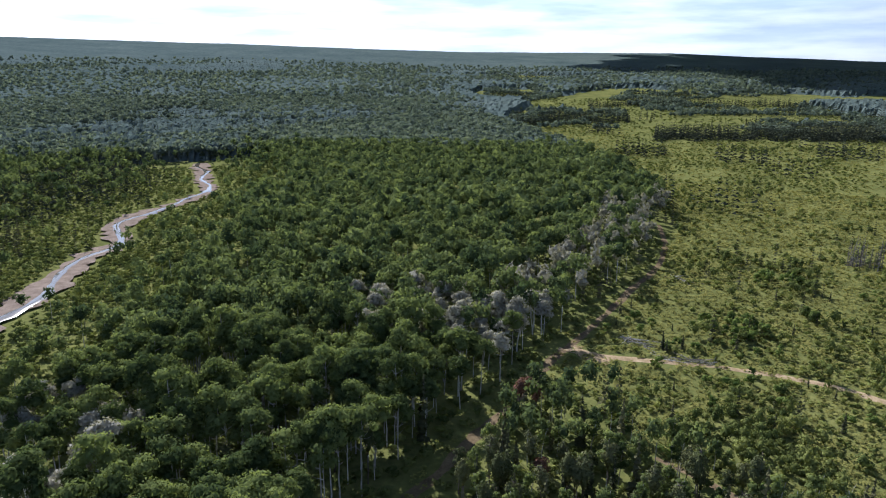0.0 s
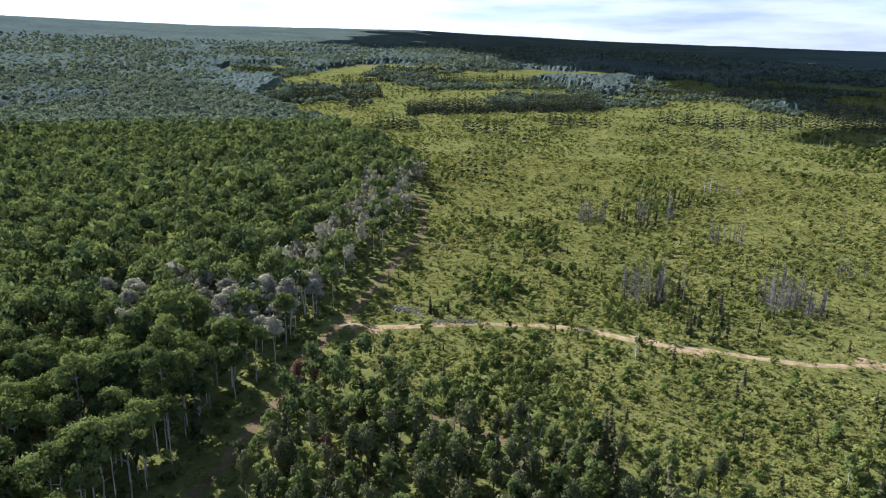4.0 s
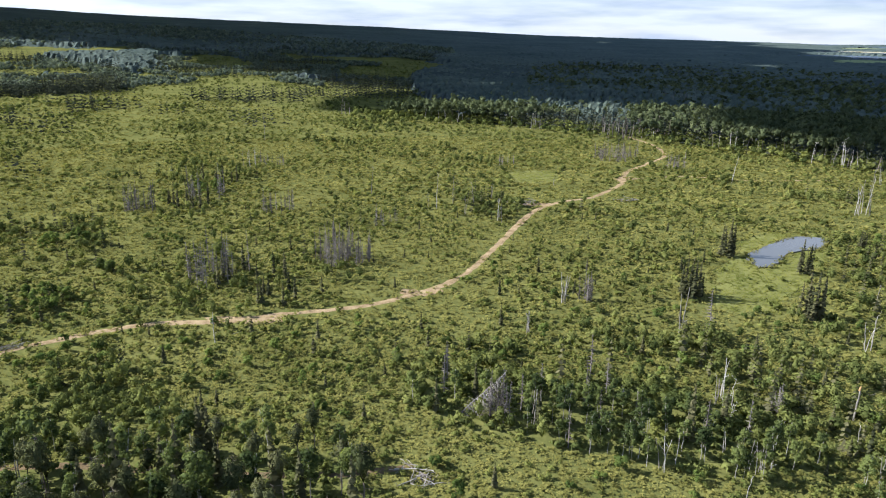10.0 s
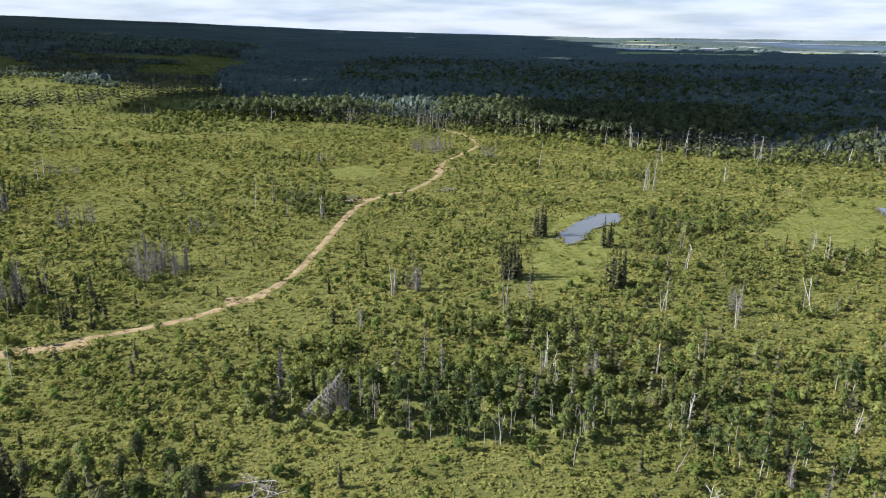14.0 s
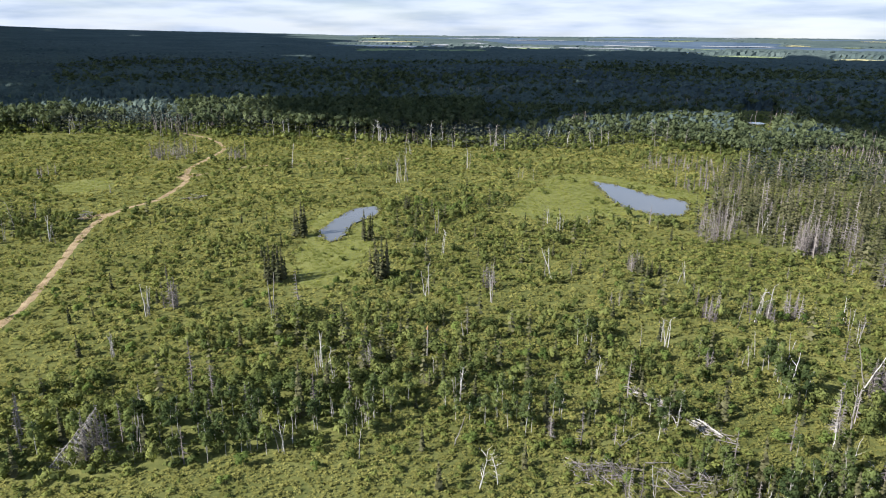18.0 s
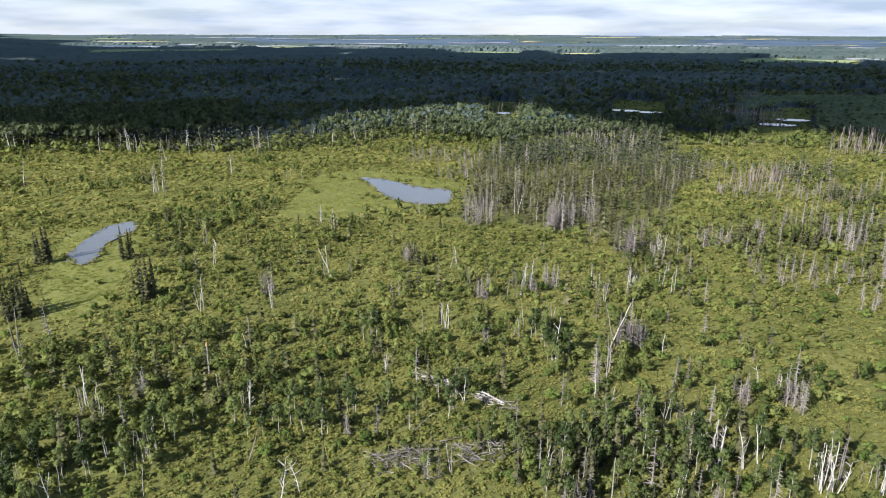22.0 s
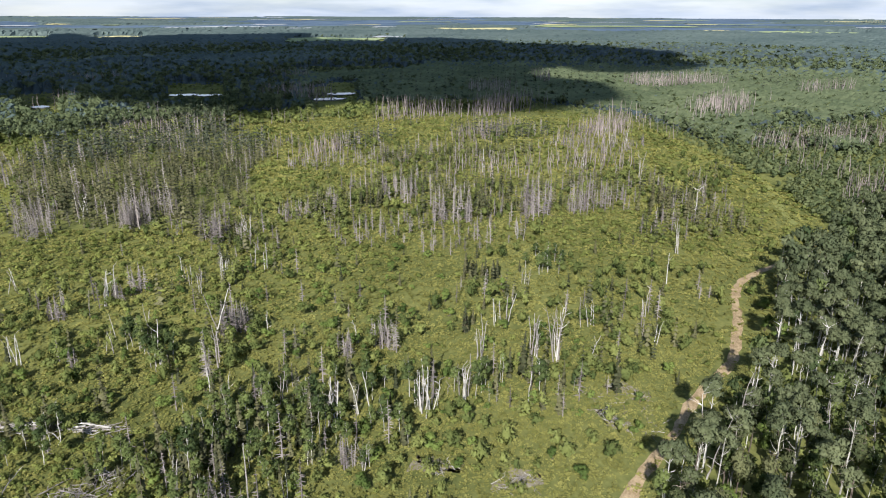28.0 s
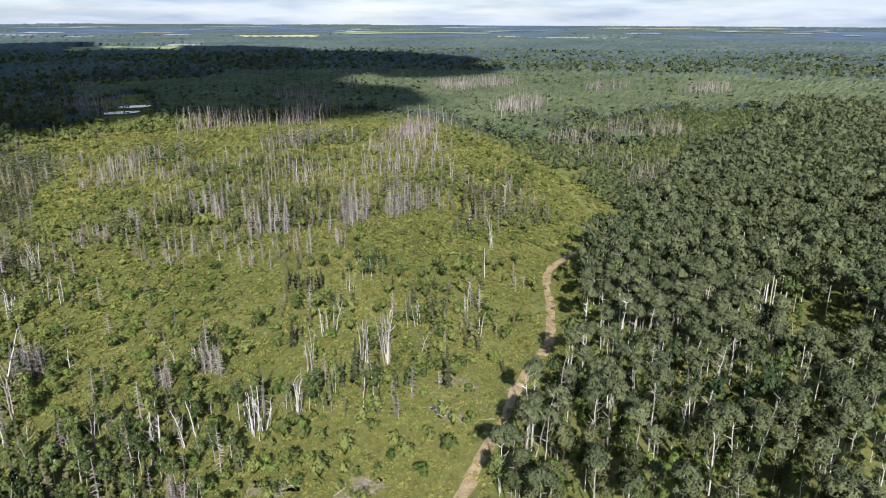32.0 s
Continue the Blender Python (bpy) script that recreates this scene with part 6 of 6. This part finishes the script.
def groves():
    rng = np.random.default_rng(41)
    count = {}

    def stand(rows, name, kinds, base, label, category, group, tilt, vary=0.3, most=300, grow=1.0):
        for x, y, n, wide, tall in rows:
            for k in range(n):
                if count.get(name, 0) >= most:
                    return
                count[name] = count.get(name, 0) + 1
                a, d = rng.uniform(0, 6.28), wide * math.sqrt(rng.random())
                px, py = x + d * math.cos(a), y + d * math.sin(a)
                h = tall * grow * (1 - vary * rng.random() * (n > 1))
                f = min(1.25, max(0.7, h / base))
                plant(name, kinds[int(rng.integers(len(kinds)))], px, py, rng.uniform(0, 360), (f, f, h / base), label, category, group,
                      (rng.normal() * tilt, rng.normal() * tilt))

    stand(BIRCH_A + BIRCH_B + BIRCH_C + BIRCH_D + BIRCH_E + BIRCH_F, "dead_birch", K_SNAG, 10.0, "bleached white dead birch trunk with broken top", "dead tree", "dead birches", 4.0, 0.45, 310)
    stand(GREY_A + GREY_B + GREY_C, "dead_spruce", K_GREY, 10.0, "grey dead spruce bristling with bare twigs", "dead tree", "dead spruces", 2.5, 0.4, 330, 0.8)
    # more bare stems of the same stands, too many to tell apart
    P, H = [], []
    for x, y, n, wide, tall in GREY_A + GREY_B + GREY_C:
        for _ in range(n if n > 3 else 0):
            a, d = rng.uniform(0, 6.28), wide * 1.15 * math.sqrt(rng.random())
            P.append((x + d * math.cos(a), y + d * math.sin(a)))
            H.append(tall * rng.uniform(0.4, 0.9) / 11)
    q = spread(0, 460, -20, 460, 4.5, rng)
    r, az = polar(q)
    thick = swell(q[:, 0], q[:, 1], 17, 12) + 0.6 * swell(q[:, 0], q[:, 1], 45, 20)
    q = q[(r > 200) & (r < 460) & (az > 25) & (az < 86) & (thick > 0.5) & (rng.random(len(q)) < 0.6)]
    q = q[(wood_kind(q) == 0) & ~in_sedge(q) & clear_of(q, 2.5)]
    P += [tuple(v) for v in q]
    H += list(rng.uniform(0.3, 0.85, len(q)))
    P, H = np.array(P), np.array(H)
    V, F = scatter(D_MID, rng.integers(len(D_MID), size=len(P)), ground_at(P), rng.uniform(0, 6.28, len(P)), np.stack([H * 0 + 1.0, H * 0 + 1.0, H], 1))
    stuff("dead_spruces", V, F, M_GREYWOOD_S, "dense bare grey dead spruces in stands", "dead trees")
    stand(LEAN_A, "leaning_snag", [K_SNAG[0], K_SNAG[4], K_SNAG[6]], 10.0, "leaning bleached dead trunk in the brush", "dead tree", "leaning snags", 10.0, 0.2)
    stand(SPRUCE_A, "spruce_grove_tree", K_SPRUCE, 12.0, "ragged dark spruce standing in a small grove", "tree", "grove spruces", 1.5, 0.4, 200, 0.85)
    stand(WILLOW_A, "willow_thicket", K_SAPLING, 6.0, "tall green willow in a dense thicket", "shrub", "tall willows", 3, 0.5, 200, 0.62)
    stand(ASPEN_A, "grove_aspen", K_ASPEN_S, 9.5, "slim leafy aspen standing in open brush", "tree", "grove aspens", 2, 0.3, 200)
    # young growth scattered singly over the clearing
    p = spread(-300, 300, -60, 300, 9, rng)
    r, az = polar(p)
    p = p[(r > 95) & (r < 260) & (az > -75) & (az < 92)]
    dens = 0.35 + 0.8 * swell(p[:, 0], p[:, 1], 31, 6)
    p = p[(rng.random(len(p)) < dens) & (wood_kind(p) == 0) & ~in_sedge(p) & clear_of(p, 1.5)]
    r, _ = polar(p)
    for x, y in p[np.argsort(r)[:290]]:
        f = rng.uniform(0.55, 1.15)
        plant("willow_bush", (K_BUSH + K_SAPLING)[int(rng.integers(7))], x, y, rng.uniform(0, 360), (f, f, f * rng.uniform(0.8, 1.1)), "leafy green willow bush in the clearing", "shrub", "willow bushes")
    # small spruces
    p = spread(-220, 260, -20, 300, 15, rng)
    r, az = polar(p)
    p = p[(r > 95) & (r < 330) & (az > -72) & (az < 85) & (rng.random(len(p)) < 0.45)]
    p = p[(wood_kind(p) == 0) & ~in_sedge(p) & clear_of(p, 1.5)]
    for x, y in p:
        f = rng.uniform(0.2, 0.5)
        plant("young_spruce", K_SPRUCE[int(rng.integers(len(K_SPRUCE)))], x, y, rng.uniform(0, 360), (f * 1.25, f * 1.25, f), "small dark spruce growing in the clearing", "tree", "young spruces")


def log_mesh(rng, l, r0, limbs=0, mat=None):
    V, F = bent_trunk(rng, l, r0, r0 * 0.45, l * 0.03, 6, 6, limbs, 0.3, 0.95, 1.2, 0.8, 0.5)
    return mesh_of("log", V[:, [2, 0, 1]], F, mat or M_SNAG)


RNG2 = np.random.default_rng(77)
LOGS = [log_mesh(RNG2, 4.5, 0.09), log_mesh(RNG2, 6.0, 0.11, 5, M_GREYWOOD), log_mesh(RNG2, 3.6, 0.08, 4, M_GREYWOOD), log_mesh(RNG2, 7.5, 0.13, 6)]
TWIGS = [log_mesh(RNG2, 2.4, 0.045, 4, M_GREYWOOD), log_mesh(RNG2, 3.0, 0.05, 5, M_SNAG)]


def log_pile(name, x0, y0, x1, y1, wide, n, high, label, forms, along=25.0, seed=1):
    """Felled poles and branches thrown down in a row from one point to another."""
    rng = np.random.default_rng(seed)
    root = new(name)
    cx, cy = (x0 + x1) / 2, (y0 + y1) / 2
    root.location = (cx, cy, float(ground_z(cx, cy)))
    turn = math.degrees(math.atan2(y1 - y0, x1 - x0))
    length = math.hypot(x1 - x0, y1 - y0)
    for k in range(n):
        u, v = rng.uniform(-0.5, 0.5) * length, rng.normal() * wide * 0.35
        a = radians(turn)
        ob = new("log", forms[int(rng.integers(len(forms)))])
        ob.parent = root
        heading = turn + rng.normal() * along + (180 if rng.random() < 0.5 else 0)
        b = radians(heading)
        ob.matrix_basis = pose(u * math.cos(a) - v * math.sin(a) - 2 * math.cos(b), u * math.sin(a) + v * math.cos(a) - 2 * math.sin(b),
                               0.12 + high * rng.random() * max(0.1, 1 - abs(v) / wide), rng.uniform(0, 360), -rng.uniform(-3, 8), heading)
    tagged(root, label, "log pile", "log piles")


def deadwood():
    log_pile("log_pile", 66.5, 134, 77, 113, 2.2, 96, 0.9, "long windrow of bleached poles lying in grass", LOGS, 22, 1)
    log_pile("log_pile", -258, 125, -248, 128, 3, 22, 0.8, "pale logs heaped beside the wood-edge track", LOGS, 40, 2)
    log_pile("log_pile", -195, 81, -188, 87, 3, 24, 0.8, "bleached logs scattered near the track junction", LOGS, 40, 3)
    log_pile("log_pile", -182, 82, -173, 99, 2.2, 34, 0.7, "grey logs lining the dirt track", LOGS + TWIGS, 25, 4)
    log_pile("log_pile", -121, 314, -109, 321, 5, 34, 1.0, "grey heap of felled timber by the track", LOGS, 40, 5)
    log_pile("log_pile", -75, 345, -66, 350, 3, 18, 0.8, "low pile of grey logs beyond the track", LOGS, 40, 6)
    log_pile("brush_pile", 42, 107, 53, 105, 4.2, 80, 2.2, "dark tangle of uprooted branches and roots", TWIGS[:1] + LOGS[2:3], 90, 7)
    log_pile("brush_pile", 56, 102, 68, 100, 5.5, 54, 2.2, "tangle of fallen dead trees in brush", LOGS[1:3] + TWIGS, 60, 8)
    for k, (x0, y0, x1, y1) in enumerate([(142, 30, 139, 20), (129, 29, 125, 22), (95, 53, 97, 48), (96, 38, 101, 33)]):
        log_pile("slash_pile", x0, y0, x1, y1, 2.6, 26, 0.3, "thin grey logging slash strewn on bare ground", TWIGS, 60, 20 + k)
        cx, cy, q = (x0 + x1) / 2, (y0 + y1) / 2, math.atan2(y1 - y0, x1 - x0)
        ring = [(cx + 4.6 * math.cos(a) * math.cos(q) - 1.9 * math.sin(a) * math.sin(q), cy + 4.6 * math.cos(a) * math.sin(q) + 1.9 * math.sin(a) * math.cos(q)) for a in np.arange(0, 6.2, 0.6)]
        sheet("bare_ground", ring, 0.10, M_ASH, "patch of bare grey-brown litter", "ground", "structure", 60 + k, follow=True, wobble=2.5)
    log_pile("slash_pile", 136, 33, 128, 15, 7, 30, 0.25, "sparse dead branches strewn over grass", TWIGS, 90, 30)
    log_pile("log_pile", -58, 99, -50, 97, 2.5, 20, 0.7, "grey logs at the edge of the pines", LOGS, 50, 31)
    # single fallen trunks
    one = [(57, 108, -12, 3), (53, 113, 35, 3), (-130, 128, 60, 0), (22, 175, -30, 2), (120, 60, 20, 2), (60, 150, 75, 1), (-20, 190, 10, 2), (95, 95, -50, 3), (-28, 178, 130, 1)]
    for x, y, turn, k in one:
        root = new("fallen_log")
        root.matrix_world = pose(x, y, float(ground_z(x, y)) + 0.35, 0, -4, turn)
        ob = new("trunk", LOGS[k])
        ob.parent = root
        tagged(root, "bleached fallen trunk lying in low brush", "log", "fallen logs")
    # a toppled spruce whose bare crown fans out, and dead tops leaning with it
    rng = np.random.default_rng(5)
    fan = make_dead_spruce(rng, 14.5, 620, 2.0, M_SNAG, 1.2, 0.06)
    for x, y, turn, ry, f in ((-56.4, 121.5, 25, 44, 1.0), (-54.2, 122.6, 27, 36, 0.92), (-52.5, 122.0, 22, 27, 0.8)):
        plant("toppled_spruce", fan, x, y, turn, (f, f, f), "toppled grey spruce with a fan of bare branches", "dead tree", "toppled spruces", (0, ry))
    # the snapped trunk with its fresh pale break
    V, F = bent_trunk(rng, 7.5, 0.22, 0.16, 0.1, 7, 8, 3, 0.3, 0.9, 0.9, 0.5)
    brk = tube([[0, 0, 7.4], [0.05, 0, 7.9], [0.15, 0.05, 8.5]], [0.26, 0.22, 0.04], 6)
    plant("snapped_trunk", thing_kind([("trunk", V, F, M_SNAG), ("break", *brk, M_BROKEN)]), 21, 160, 0, (1, 1, 1), "tall snapped trunk with an orange fresh break", "dead tree", "snapped trunks")
    for x, y, f, turn in ((23.3, 104.5, 0.75, 20), (27, 105.5, 0.6, 140), (294, 32, 1.1, 60)):
        plant("forked_snag", K_FORK[0 if f > 0.7 else 1], x, y, turn, (f, f, f), "white forked dead birch with bare limbs", "dead tree", "forked snags", (6, 10))
    edge = [(116, 7, 1.2), (114, 5, 1.1), (125.4, 2.2, 1.25), (125, -9, 1.15), (135.4, -28.6, 1.2), (137.6, -22.5, 1.0), (136, -17.4, 1.1), (134.2, -25, 0.9), (139, -4, 1.1), (161, -11.6, 1.2),
            (195, -14, 1.1), (138, -15, 1.0), (215, -2, 1.1), (181, -48, 1.2), (171, -45, 1.2), (120, -36, 1.1)]
    for x, y, f in edge:
        plant("bare_birch", K_BARE[int(rng.integers(3))], x, y, rng.uniform(0, 360), (f * 1.2, f * 1.2, f * 1.15), "white bare-topped birch at the grey-green wood edge", "dead tree", "bare birches", (rng.normal() * 5, rng.normal() * 5))
    for x, y, turn in ((168.6, -52, 0), (173.6, -43.4, 40), (181, -53, 80)):
        for k in range(7):
            plant("bare_birch", K_SNAG[k % 3], x + rng.normal() * 3, y + rng.normal() * 3, turn + 51 * k, (1, 1, rng.uniform(0.8, 1.15)), "white birch stem bare of leaves in a close stand", "dead tree", "bare birches", (rng.normal() * 4, rng.normal() * 4))
    for az0, n in ((-27, 5), (-19, 4), (-13, 6), (-4, 5), (3, 7), (9, 5), (13, 6), (21, 6), (28, 4)):
        for k in range(n):
            a = radians(az0 + rng.normal() * 1.1)
            d = float(edge_r(math.degrees(a))) + rng.uniform(-14, 8)
            f = rng.uniform(1.1, 1.6)
            plant("edge_snag", (K_BARE + K_SNAG[:3])[int(rng.integers(6))], d * math.sin(a), d * math.cos(a), rng.uniform(0, 360), (f * 1.3, f * 1.3, f), "tall pale dead tree before the dark wood edge", "dead tree", "edge snags", (rng.normal() * 3, rng.normal() * 3))
    for x, y in ((109, -1), (103, -6), (96, 2), (110, -30), (115, -26), (117, -39.6), (120.5, -36), (101.5, -10.5), (97, 8), (111, -22), (134, -18), (125, -35)):
        f = rng.uniform(0.85, 1.15)
        plant("ragged_pine", K_PINE[int(rng.integers(3))], x, y, rng.uniform(0, 360), (f, f, f), "brownish-green ragged pine at the wood edge", "tree", "edge pines")
    for x, y in ((110, -11.4), (114.7, -16), (115, -20), (117, -24), (128.6, -5), (135.5, -3), (104, 6.5), (117, -30), (111, -22), (188, -0.5), (202, 1), (184, -4), (114, -26), (107, 1), (120, -1), (107, -17)):
        f = rng.uniform(0.8, 1.2)
        plant("edge_willow", K_SAPLING[int(rng.integers(3))], x, y, rng.uniform(0, 360), (f * 1.3, f * 1.3, f), "bright green willow below the wood edge", "shrub", "edge willows")
    for x, y, f in ((-118, 34, 1.0), (-114.5, 39.5, 0.95), (-149, 36.5, 1.1), (-152, 39, 1.15), (-147, 40, 1.0)):
        plant("red_pine", K_RUST[int(x) % 2], x, y, 40 * f, (f, f, f), "dying pine with reddish-brown needles", "tree", "red-needled pines")


groves()
deadwood()
